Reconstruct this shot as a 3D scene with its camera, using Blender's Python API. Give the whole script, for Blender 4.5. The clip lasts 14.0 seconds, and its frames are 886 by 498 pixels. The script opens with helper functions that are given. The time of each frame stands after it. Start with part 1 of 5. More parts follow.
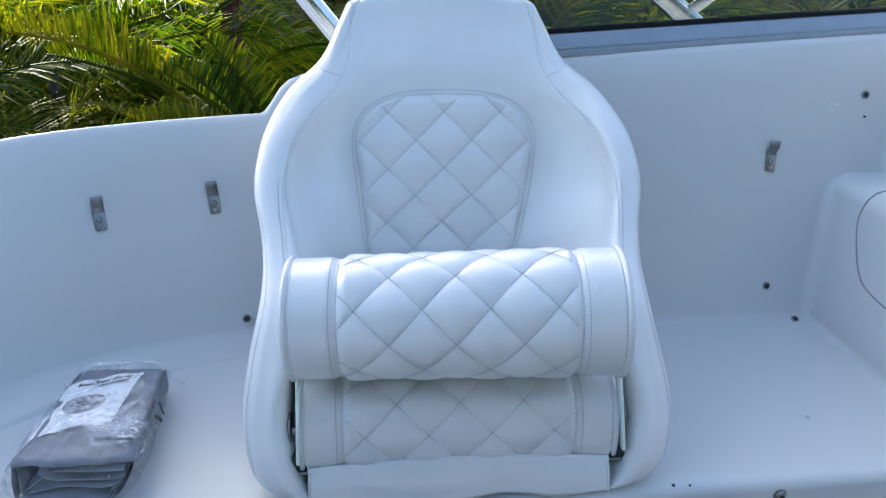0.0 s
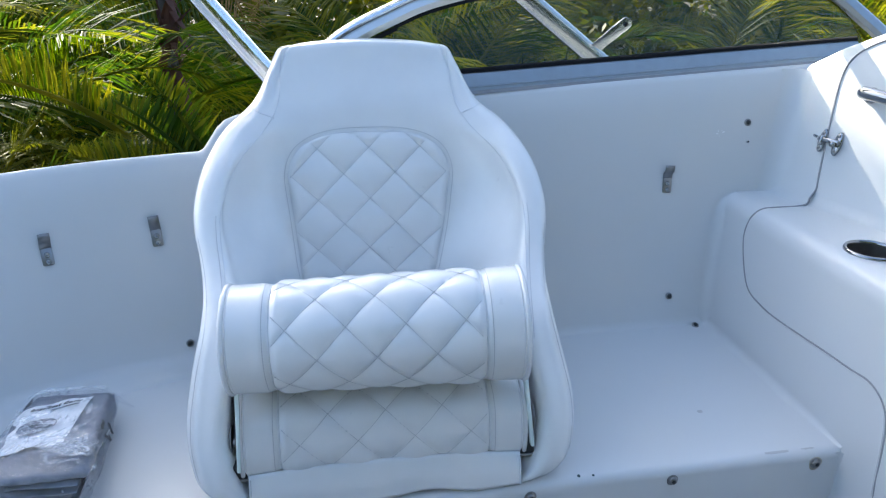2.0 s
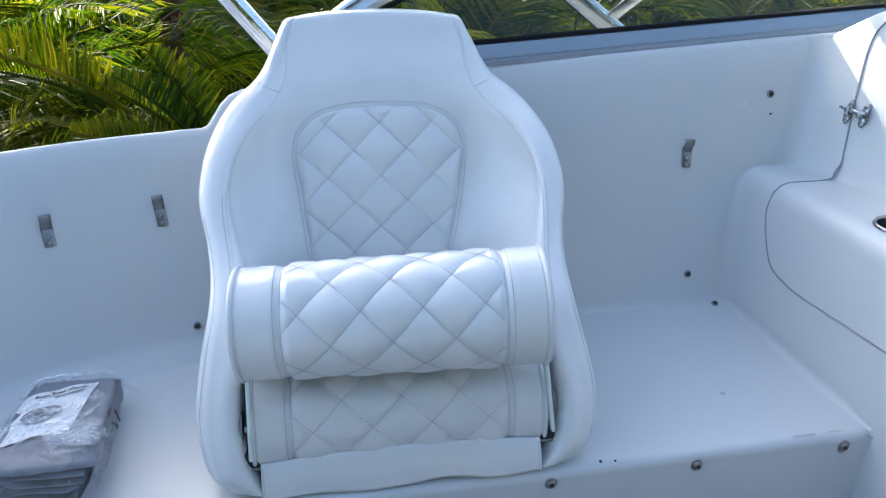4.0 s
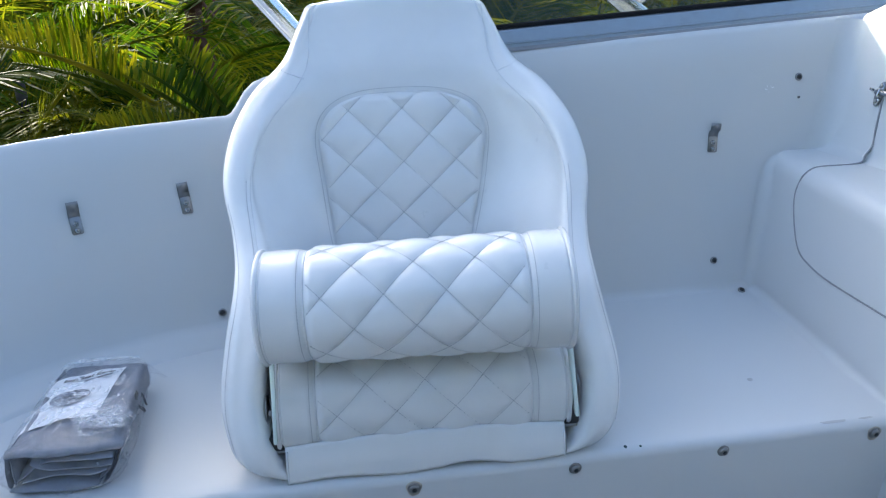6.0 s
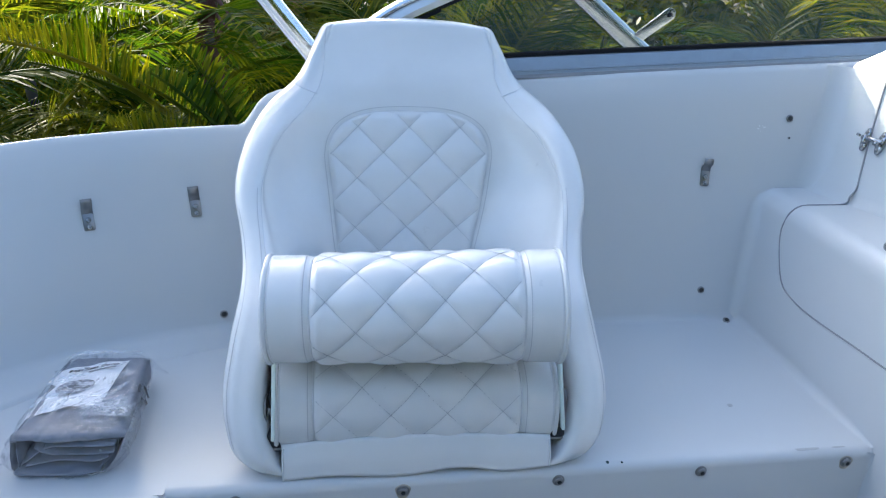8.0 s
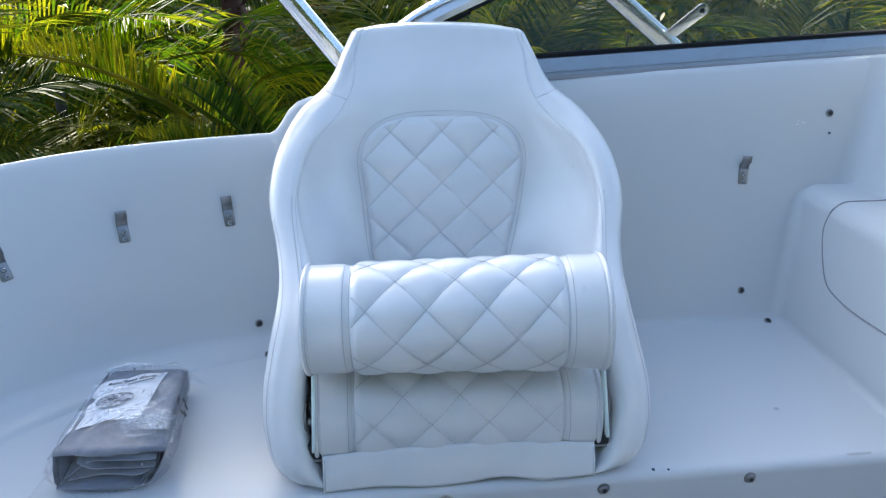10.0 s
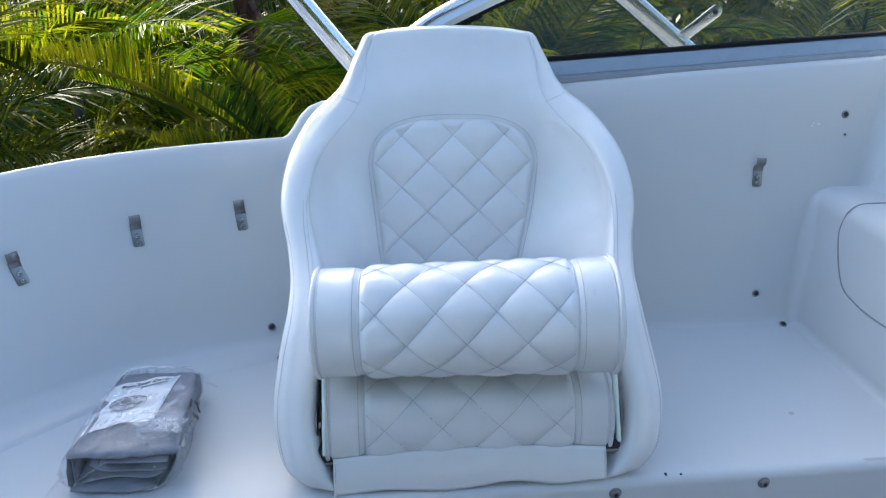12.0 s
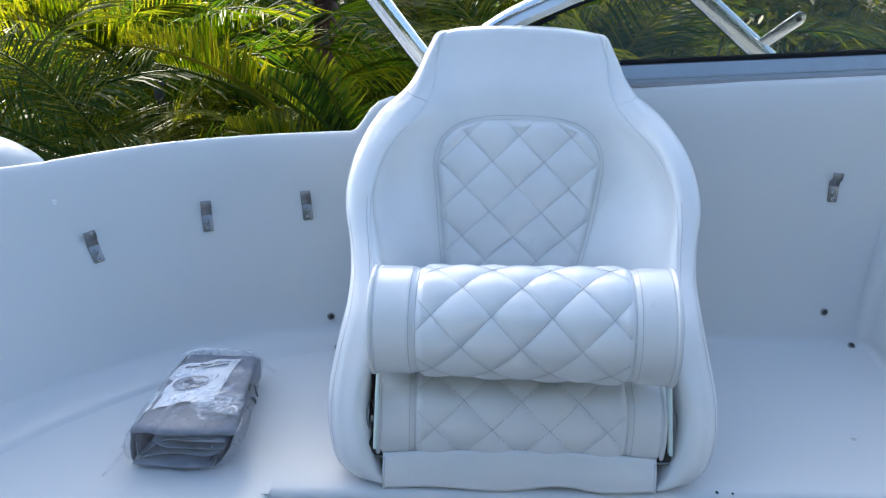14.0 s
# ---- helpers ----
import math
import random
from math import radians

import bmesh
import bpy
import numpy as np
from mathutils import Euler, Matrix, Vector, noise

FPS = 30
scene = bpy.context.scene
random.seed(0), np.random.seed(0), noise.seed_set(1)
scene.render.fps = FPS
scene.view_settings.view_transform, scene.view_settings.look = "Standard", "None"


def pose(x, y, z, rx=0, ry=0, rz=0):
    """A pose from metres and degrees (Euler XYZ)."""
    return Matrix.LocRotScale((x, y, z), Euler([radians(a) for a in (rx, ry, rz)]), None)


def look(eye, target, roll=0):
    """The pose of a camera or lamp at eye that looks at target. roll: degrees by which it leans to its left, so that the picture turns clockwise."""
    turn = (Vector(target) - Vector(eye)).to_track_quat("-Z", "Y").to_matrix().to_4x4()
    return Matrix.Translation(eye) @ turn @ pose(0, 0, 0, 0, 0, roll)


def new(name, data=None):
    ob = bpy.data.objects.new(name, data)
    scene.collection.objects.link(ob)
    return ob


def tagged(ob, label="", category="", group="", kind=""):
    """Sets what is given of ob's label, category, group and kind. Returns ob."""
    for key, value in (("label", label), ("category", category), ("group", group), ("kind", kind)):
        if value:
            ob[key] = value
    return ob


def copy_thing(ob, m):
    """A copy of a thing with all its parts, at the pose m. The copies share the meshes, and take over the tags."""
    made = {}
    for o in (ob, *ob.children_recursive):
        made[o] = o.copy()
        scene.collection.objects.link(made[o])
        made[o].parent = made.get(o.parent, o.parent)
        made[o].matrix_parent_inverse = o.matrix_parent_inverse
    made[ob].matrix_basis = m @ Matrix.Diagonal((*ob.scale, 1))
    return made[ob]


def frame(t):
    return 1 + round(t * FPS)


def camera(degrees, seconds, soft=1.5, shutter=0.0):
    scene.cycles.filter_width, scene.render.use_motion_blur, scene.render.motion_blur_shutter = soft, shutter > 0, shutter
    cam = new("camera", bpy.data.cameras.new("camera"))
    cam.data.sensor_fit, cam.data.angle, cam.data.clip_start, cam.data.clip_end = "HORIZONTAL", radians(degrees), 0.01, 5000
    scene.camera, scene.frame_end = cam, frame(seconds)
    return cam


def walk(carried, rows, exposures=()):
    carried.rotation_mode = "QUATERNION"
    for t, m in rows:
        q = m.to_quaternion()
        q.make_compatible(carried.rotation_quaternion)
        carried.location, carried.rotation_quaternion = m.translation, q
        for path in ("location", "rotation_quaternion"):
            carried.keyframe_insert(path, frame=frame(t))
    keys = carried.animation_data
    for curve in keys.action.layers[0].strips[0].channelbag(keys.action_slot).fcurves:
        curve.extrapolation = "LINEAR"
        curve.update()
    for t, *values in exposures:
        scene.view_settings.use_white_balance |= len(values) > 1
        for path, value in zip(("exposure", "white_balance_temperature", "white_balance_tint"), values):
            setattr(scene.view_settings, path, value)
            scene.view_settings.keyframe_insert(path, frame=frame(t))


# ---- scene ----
cam = camera(59.5, 14.0, soft=1.15)
PATH = [
    (0, (0.0632, -0.0485, 1.206), (0.2823, 1.7757, 0.418), 0.8),
    (0.5, (0.0796, -0.1108, 1.227), (0.3862, 1.7096, 0.458), 1.3),
    (1, (0.0907, -0.1753, 1.258), (0.4146, 1.6525, 0.514), 0.9),
    (1.5, (0.1003, -0.185, 1.263), (0.4326, 1.6446, 0.526), 0.5),
    (2, (0.0917, -0.1755, 1.26), (0.4398, 1.6515, 0.524), 0.5),
    (2.5, (0.0935, -0.1383, 1.25), (0.4459, 1.684, 0.504), 0.5),
    (3, (0.0742, -0.1262, 1.257), (0.4293, 1.6876, 0.494), 0.6),
    (5.5, (0.0927, -0.124, 1.232), (0.3851, 1.6774, 0.413), -1.3),
    (6, (0.0801, -0.1271, 1.233), (0.3563, 1.681, 0.423), -0.9),
    (6.5, (0.0773, -0.1256, 1.239), (0.3522, 1.6867, 0.44), 0.0),
    (7, (0.0576, -0.1539, 1.249), (0.3446, 1.6646, 0.467), 1.2),
    (7.5, (0.0618, -0.1789, 1.249), (0.3607, 1.6448, 0.482), 2.1),
    (8, (0.0575, -0.1802, 1.245), (0.3578, 1.6453, 0.485), 2.5),
    (10.5, (0.0353, -0.1544, 1.245), (0.2615, 1.6828, 0.488), 0.2),
    (11, (0.0422, -0.1555, 1.245), (0.2597, 1.6841, 0.492), -0.1),
    (11.5, (0.0435, -0.1598, 1.25), (0.2533, 1.6821, 0.499), -0.1),
    (12, (0.0458, -0.1581, 1.245), (0.2467, 1.6852, 0.494), 0.1),
    (12.5, (0.036, -0.1566, 1.262), (0.2258, 1.6875, 0.51), 0.5),
    (13, (0.0361, -0.1495, 1.254), (0.2145, 1.6933, 0.498), 0.8),
    (13.5, (0.0428, -0.1455, 1.254), (0.1821, 1.6994, 0.494), 1.0),
    (14, (0.0498, -0.1587, 1.262), (0.0898, 1.6857, 0.488), 1.3),
]
walk(cam, [(t, look(eye, target, roll)) for t, eye, target, roll in PATH], exposures=((0.0, 1.71, 5980, 6), (14.0, 1.71, 5980, 6)))

# ---- world, sun ----
world = bpy.data.worlds.new("sky_world")
scene.world = world
world.use_nodes = True
wn = world.node_tree.nodes
sky = wn.new("ShaderNodeTexSky")
sky.sky_type = 'NISHITA'
sky.sun_disc = False
sky.dust_density = 3.2
SUN_TO = Vector((-0.35, 0.75, 0.55)).normalized()
sky.sun_elevation = math.asin(SUN_TO.z)
sky.sun_rotation = math.atan2(SUN_TO.x, SUN_TO.y)
wn["Background"].inputs["Strength"].default_value = 0.15
world.node_tree.links.new(sky.outputs["Color"], wn["Background"].inputs["Color"])
sun = new("sun", bpy.data.lights.new("sun", 'SUN'))
sun.data.energy, sun.data.angle, sun.data.color = 4.3, radians(0.5), (1.0, 0.88, 0.70)
sun.matrix_world = look(SUN_TO * 20, (0, 0, 0))


# ---- materials ----
def node_material(name, base, rough=0.5, metal=0.0):
    m = bpy.data.materials.new(name)
    m.use_nodes = True
    b = m.node_tree.nodes["Principled BSDF"]
    b.inputs["Base Color"].default_value = (*base, 1)
    b.inputs["Roughness"].default_value = rough
    b.inputs["Metallic"].default_value = metal
    return m, b, m.node_tree


def add(nt, kind, **sets):
    n = nt.nodes.new(kind)
    for k, v in sets.items():
        n.inputs[k].default_value = v
    return n


def noise_of(nt, scale, detail=4.0, rough=0.55, coord="Object"):
    tc = nt.nodes.new("ShaderNodeTexCoord")
    n = add(nt, "ShaderNodeTexNoise", Scale=scale, Detail=detail, Roughness=rough)
    nt.links.new(tc.outputs[coord], n.inputs["Vector"])
    return n


def ramp(nt, source, stops):
    r = nt.nodes.new("ShaderNodeValToRGB")
    e = r.color_ramp.elements
    while len(e) < len(stops):
        e.new(0.5)
    for i, (p, c) in enumerate(stops):
        e[i].position, e[i].color = p, (*c, 1)
    nt.links.new(source, r.inputs["Fac"])
    return r


def bump(nt, bsdf, source, strength, distance, chain=None):
    b = add(nt, "ShaderNodeBump", Strength=strength, Distance=distance)
    nt.links.new(source, b.inputs["Height"])
    if chain is not None:
        nt.links.new(chain.outputs["Normal"], b.inputs["Normal"])
    nt.links.new(b.outputs["Normal"], bsdf.inputs["Normal"])
    return b


def gelcoat_material():
    m, b, nt = node_material("white_gelcoat", (0.8, 0.8, 0.78), 0.28)
    n = noise_of(nt, 2.2, 6)
    c = ramp(nt, n.outputs["Fac"], [(0.15, (0.645, 0.65, 0.645)), (0.85, (0.668, 0.668, 0.66))])
    nt.links.new(c.outputs["Color"], b.inputs["Base Color"])
    rn = noise_of(nt, 9, 5)
    rr = add(nt, "ShaderNodeMapRange", **{"To Min": 0.26, "To Max": 0.36})
    nt.links.new(rn.outputs["Fac"], rr.inputs["Value"])
    nt.links.new(rr.outputs["Result"], b.inputs["Roughness"])
    w = noise_of(nt, 5, 2)
    one = bump(nt, b, w.outputs["Fac"], 0.15, 0.006)
    f = noise_of(nt, 260, 2)
    bump(nt, b, f.outputs["Fac"], 0.06, 0.0006, one)
    return m


def vinyl_material(name, base, rough=0.42):
    m, b, nt = node_material(name, base, rough)
    tc = nt.nodes.new("ShaderNodeTexCoord")
    v = add(nt, "ShaderNodeTexVoronoi", Scale=620.0)
    v.feature = 'DISTANCE_TO_EDGE'
    nt.links.new(tc.outputs["Object"], v.inputs["Vector"])
    n = noise_of(nt, 7, 5)
    c = ramp(nt, n.outputs["Fac"], [(0.3, tuple(x * 0.95 for x in base)), (0.7, tuple(min(0.86, x * 1.03) for x in base))])
    nt.links.new(c.outputs["Color"], b.inputs["Base Color"])
    w = noise_of(nt, 16, 3)
    one = bump(nt, b, w.outputs["Fac"], 0.22, 0.006)
    bump(nt, b, v.outputs["Distance"], 0.4, 0.0008, one)
    rn = noise_of(nt, 30, 4)
    rr = add(nt, "ShaderNodeMapRange", **{"To Min": rough - 0.07, "To Max": rough + 0.09})
    nt.links.new(rn.outputs["Fac"], rr.inputs["Value"])
    nt.links.new(rr.outputs["Result"], b.inputs["Roughness"])
    b.inputs["Coat Weight"].default_value, b.inputs["Coat Roughness"].default_value = 0.7, 0.16
    return m


def metal_material(name, base, rough, brushed=0.0):
    m, b, nt = node_material(name, base, rough, 1.0)
    n = noise_of(nt, 40, 5)
    rr = add(nt, "ShaderNodeMapRange", **{"To Min": rough * 0.7, "To Max": rough * 1.5 + 0.03})
    nt.links.new(n.outputs["Fac"], rr.inputs["Value"])
    nt.links.new(rr.outputs["Result"], b.inputs["Roughness"])
    f = noise_of(nt, 300, 3)
    bump(nt, b, f.outputs["Fac"], 0.04 + brushed, 0.0004)
    return m


def plain_material(name, base, rough=0.5, spread=0.12, scale=25, relief=0.1):
    m, b, nt = node_material(name, base, rough)
    n = noise_of(nt, scale, 5)
    c = ramp(nt, n.outputs["Fac"], [(0.25, tuple(x * (1 - spread) for x in base)), (0.75, tuple(min(0.9, x * (1 + spread)) for x in base))])
    nt.links.new(c.outputs["Color"], b.inputs["Base Color"])
    bump(nt, b, n.outputs["Fac"], relief, 0.002)
    return m


def leaf_material(name, dark, mid, bright, rough=0.3, through_light=0.45):
    m = bpy.data.materials.new(name)
    m.use_nodes = True
    nt = m.node_tree
    b = nt.nodes["Principled BSDF"]
    geo = nt.nodes.new("ShaderNodeNewGeometry")
    info = nt.nodes.new("ShaderNodeObjectInfo")
    n = noise_of(nt, 1.7, 4, 0.6, "Object")
    sum1 = nt.nodes.new("ShaderNodeMath")
    sum1.operation = 'MULTIPLY_ADD'
    sum1.inputs[1].default_value = 0.35
    nt.links.new(geo.outputs["Random Per Island"], sum1.inputs[0])
    sum2 = nt.nodes.new("ShaderNodeMath")
    sum2.operation = 'MULTIPLY_ADD'
    sum2.inputs[1].default_value = 0.4
    nt.links.new(info.outputs["Random"], sum2.inputs[0])
    nt.links.new(n.outputs["Fac"], sum1.inputs[2])
    nt.links.new(sum1.outputs[0], sum2.inputs[2])
    c = ramp(nt, sum2.outputs[0], [(0.45, dark), (0.8, mid), (1.1, bright)])
    nt.links.new(c.outputs["Color"], b.inputs["Base Color"])
    b.inputs["Roughness"].default_value = rough
    b.inputs["Specular IOR Level"].default_value = 0.13
    tr = nt.nodes.new("ShaderNodeBsdfTranslucent")
    br = add(nt, "ShaderNodeHueSaturation", Saturation=1.1, Value=2.0)
    nt.links.new(c.outputs["Color"], br.inputs["Color"])
    nt.links.new(br.outputs["Color"], tr.inputs["Color"])
    mix = add(nt, "ShaderNodeMixShader", Fac=through_light)
    nt.links.new(b.outputs[0], mix.inputs[1])
    nt.links.new(tr.outputs[0], mix.inputs[2])
    nt.links.new(mix.outputs[0], nt.nodes["Material Output"].inputs["Surface"])
    return m


def glass_material():
    m, b, nt = node_material("windshield_glass", (0.56, 0.57, 0.52), 0.0)
    b.inputs["Transmission Weight"].default_value = 1.0
    b.inputs["IOR"].default_value = 1.3
    return m


def film_material():
    m = bpy.data.materials.new("clear_plastic_film")
    m.use_nodes = True
    nt = m.node_tree
    nt.nodes.remove(nt.nodes["Principled BSDF"])
    tp = nt.nodes.new("ShaderNodeBsdfTransparent")
    tp.inputs["Color"].default_value = (0.99, 0.99, 1.0, 1)
    gl = add(nt, "ShaderNodeBsdfGlossy", Roughness=0.05)
    df = nt.nodes.new("ShaderNodeBsdfDiffuse")
    df.inputs["Color"].default_value = (0.8, 0.82, 0.84, 1)
    n = noise_of(nt, 70, 6, 0.7)
    bp = add(nt, "ShaderNodeBump", Strength=0.6, Distance=0.004)
    nt.links.new(n.outputs["Fac"], bp.inputs["Height"])
    nt.links.new(bp.outputs["Normal"], gl.inputs["Normal"])
    r = ramp(nt, n.outputs["Fac"], [(0.50, (0.0, 0.0, 0.0)), (0.64, (0.02, 0.02, 0.02)), (0.76, (0.15, 0.15, 0.15))])
    tc = nt.nodes.new("ShaderNodeTexCoord")
    # White streaks mixed into the colour as glints along the wrinkles.
    glint_ramps = []
    for turn, size in ((0.7, (26.0, 150.0, 60.0)), (-0.9, (170.0, 30.0, 60.0))):
        stretch = add(nt, "ShaderNodeMapping", Scale=size, Rotation=(0.2, 0.1, turn))
        nt.links.new(tc.outputs["Object"], stretch.inputs["Vector"])
        creases = add(nt, "ShaderNodeTexNoise", Scale=1.0, Detail=2.5, Distortion=0.5)
        nt.links.new(stretch.outputs["Vector"], creases.inputs["Vector"])
        glint_ramps.append(ramp(nt, creases.outputs["Fac"], [(0.56, (0.0, 0.0, 0.0)), (0.63, (0.14, 0.14, 0.14)), (0.74, (0.65, 0.65, 0.65))]))
    where = noise_of(nt, 30, 2)
    mask = ramp(nt, where.outputs["Fac"], [(0.50, (0.02, 0.02, 0.02)), (0.62, (1.0, 1.0, 1.0))])
    sum_of = nt.nodes.new("ShaderNodeMixRGB")
    sum_of.blend_type, sum_of.inputs["Fac"].default_value = 'LIGHTEN', 1.0
    nt.links.new(glint_ramps[0].outputs["Color"], sum_of.inputs[1])
    nt.links.new(glint_ramps[1].outputs["Color"], sum_of.inputs[2])
    lines = nt.nodes.new("ShaderNodeMixRGB")
    lines.blend_type, lines.inputs["Fac"].default_value = 'MULTIPLY', 1.0
    nt.links.new(sum_of.outputs["Color"], lines.inputs[1])
    nt.links.new(mask.outputs["Color"], lines.inputs[2])
    both = nt.nodes.new("ShaderNodeMixRGB")
    both.blend_type = 'LIGHTEN'
    both.inputs["Fac"].default_value = 1.0
    nt.links.new(r.outputs["Color"], both.inputs[1])
    nt.links.new(lines.outputs["Color"], both.inputs[2])
    m1 = nt.nodes.new("ShaderNodeMixShader")
    nt.links.new(both.outputs["Color"], m1.inputs[0])
    nt.links.new(tp.outputs[0], m1.inputs[1])
    nt.links.new(df.outputs[0], m1.inputs[2])
    fr = add(nt, "ShaderNodeLayerWeight", Blend=0.35)
    nt.links.new(bp.outputs["Normal"], fr.inputs["Normal"])
    gain = add(nt, "ShaderNodeMath")
    gain.operation = 'MULTIPLY_ADD'
    gain.inputs[1].default_value, gain.inputs[2].default_value = 0.24, 0.03
    nt.links.new(fr.outputs["Facing"], gain.inputs[0])
    m2 = nt.nodes.new("ShaderNodeMixShader")
    nt.links.new(gain.outputs[0], m2.inputs[0])
    nt.links.new(m1.outputs[0], m2.inputs[1])
    nt.links.new(gl.outputs[0], m2.inputs[2])
    nt.links.new(m2.outputs[0], nt.nodes["Material Output"].inputs["Surface"])
    return m


# Half-clear white for highlights painted along the film's creases.
def film_glint_material():
    m = bpy.data.materials.new("film_glint")
    m.use_nodes = True
    nt = m.node_tree
    b = nt.nodes["Principled BSDF"]
    b.inputs["Base Color"].default_value, b.inputs["Roughness"].default_value = (0.85, 0.87, 0.9, 1), 0.25
    tp = nt.nodes.new("ShaderNodeBsdfTransparent")
    n = noise_of(nt, 160, 4)
    r = ramp(nt, n.outputs["Fac"], [(0.35, (0.05, 0.05, 0.05)), (0.70, (0.55, 0.55, 0.55))])
    mix = nt.nodes.new("ShaderNodeMixShader")
    nt.links.new(r.outputs["Color"], mix.inputs[0])
    nt.links.new(tp.outputs[0], mix.inputs[1])
    nt.links.new(b.outputs[0], mix.inputs[2])
    nt.links.new(mix.outputs[0], nt.nodes["Material Output"].inputs["Surface"])
    return m


def print_material():
    """A half-tone picture of crumpled grey cloth, printed on card."""
    m, b, nt = node_material("printed_picture", (0.3, 0.3, 0.34), 0.5)
    n = noise_of(nt, 95, 3)
    n.inputs["Distortion"].default_value = 1.2
    c = ramp(nt, n.outputs["Fac"], [(0.38, (0.07, 0.075, 0.09)), (0.50, (0.28, 0.29, 0.33)), (0.62, (0.72, 0.73, 0.76))])
    nt.links.new(c.outputs["Color"], b.inputs["Base Color"])
    return m


GEL = gelcoat_material()
VINYL = vinyl_material("white_marine_vinyl", (0.80, 0.795, 0.78), 0.30)
VINYL_SEAM = vinyl_material("vinyl_piping", (0.74, 0.735, 0.72), 0.4)
THREAD = plain_material("grey_thread", (0.44, 0.44, 0.46), 0.7)
SEAM = plain_material("sewn_seam", (0.70, 0.70, 0.70), 0.6)
CHROME = metal_material("polished_chrome", (0.36, 0.36, 0.37), 0.07)
# Pale green-white colour stands in for the sky reflected in the hinge bars.
BAR_SHEEN = plain_material("bar_painted_sheen", (0.78, 0.87, 0.81), 0.18, 0.03)
STEEL = metal_material("stainless_steel", (0.30, 0.295, 0.29), 0.34, 0.06)
ALU = metal_material("anodised_aluminium", (0.37, 0.40, 0.43), 0.45, 0.02)
SATIN = metal_material("satin_aluminium", (0.78, 0.78, 0.77), 0.38, 0.0)
TUBE = metal_material("polished_aluminium_tube", (0.80, 0.82, 0.83), 0.16, 0.03)
RUBBER = plain_material("black_rubber", (0.012, 0.012, 0.013), 0.85)
RUBBER.node_tree.nodes["Principled BSDF"].inputs["Specular IOR Level"].default_value = 0.12
# For dark parts, and for shade filled into gaps and recesses.
DARK = plain_material("dark_parts_and_gaps", (0.025, 0.025, 0.025), 0.6)
SEALANT = plain_material("grey_joint_sealant", (0.30, 0.30, 0.31), 0.6)
CANVAS = plain_material("grey_cover_fabric", (0.215, 0.225, 0.26), 0.7, 0.2, 60, 0.6)
PAPER = plain_material("white_paper", (0.90, 0.90, 0.91), 0.35, 0.01)
INK = plain_material("dark_ink", (0.05, 0.05, 0.055), 0.6)
PICTURE = print_material()
INKGREY = plain_material("grey_print", (0.20, 0.21, 0.25), 0.6, 0.85, 75)
FILM = film_material()
GLASS = glass_material()
SCUFF = plain_material("grey_scuff", (0.50, 0.49, 0.48), 0.5, 0.08, 300, 0.0)
WHITE_FLECK = plain_material("bright_white_fleck", (0.9, 0.9, 0.9), 0.15, 0.0)
STAIN = plain_material("rust_stain", (0.50, 0.45, 0.37), 0.6, 0.3, 200)
GREEN = plain_material("green_speck", (0.02, 0.05, 0.05), 0.5)
FROND = leaf_material("palm_frond", (0.012, 0.030, 0.004), (0.040, 0.074, 0.008), (0.15, 0.15, 0.016), 0.5, 0.55)
# Brighter copy of the frond colours, standing in for sunlight on the leaflets.
SUNLIT_FROND = leaf_material("sunlit_frond", (0.022, 0.048, 0.004), (0.072, 0.092, 0.008), (0.19, 0.175, 0.018), 0.5, 0.6)
FRONDDRY = leaf_material("dry_frond", (0.05, 0.030, 0.013), (0.10, 0.06, 0.026), (0.17, 0.115, 0.045), 0.6, 0.3)
LEAF = leaf_material("shrub_leaf", (0.013, 0.030, 0.007), (0.030, 0.060, 0.010), (0.11, 0.115, 0.011), 0.4, 0.45)
FILM_GLINT = film_glint_material()
BARK = plain_material("palm_bark", (0.075, 0.066, 0.06), 0.9, 0.45, 14, 0.8)
BOOT = plain_material("dead_leaf_base", (0.10, 0.045, 0.035), 0.85, 0.4, 18, 0.6)
DIM_SOLE = plain_material("dim_unseen_sole", (0.17, 0.18, 0.19), 0.8, 0.15, 120, 0.4)
SOIL = plain_material("leaf_litter_ground", (0.07, 0.055, 0.035), 0.95, 0.5, 5, 0.8)


# ---- mesh helpers ----
def mesh_of(name, verts, faces, smooth=True):
    me = bpy.data.meshes.new(name)
    me.from_pydata([tuple(v) for v in verts], [], faces)
    me.update()
    if smooth:
        me.polygons.foreach_set("use_smooth", [True] * len(me.polygons))
    return me


def link(name, me, material, parent=None, label=""):
    ob = new(name, me)
    if material is not None and not me.materials:
        me.materials.append(material)
    if parent is not None:
        ob.parent = parent
    return tagged(ob, label=label)


def part(name, bm, material, parent=None, label="", smooth=True):
    me = bpy.data.meshes.new(name)
    bmesh.ops.recalc_face_normals(bm, faces=bm.faces[:])
    bm.to_mesh(me)
    bm.free()
    if smooth:
        me.polygons.foreach_set("use_smooth", [True] * len(me.polygons))
    return link(name, me, material, parent, label)


def thing(name, m, label, category, group="", kind=""):
    ob = new(name)
    ob.empty_display_size = 0.05
    ob.matrix_world = m
    return tagged(ob, label, category, group, kind)


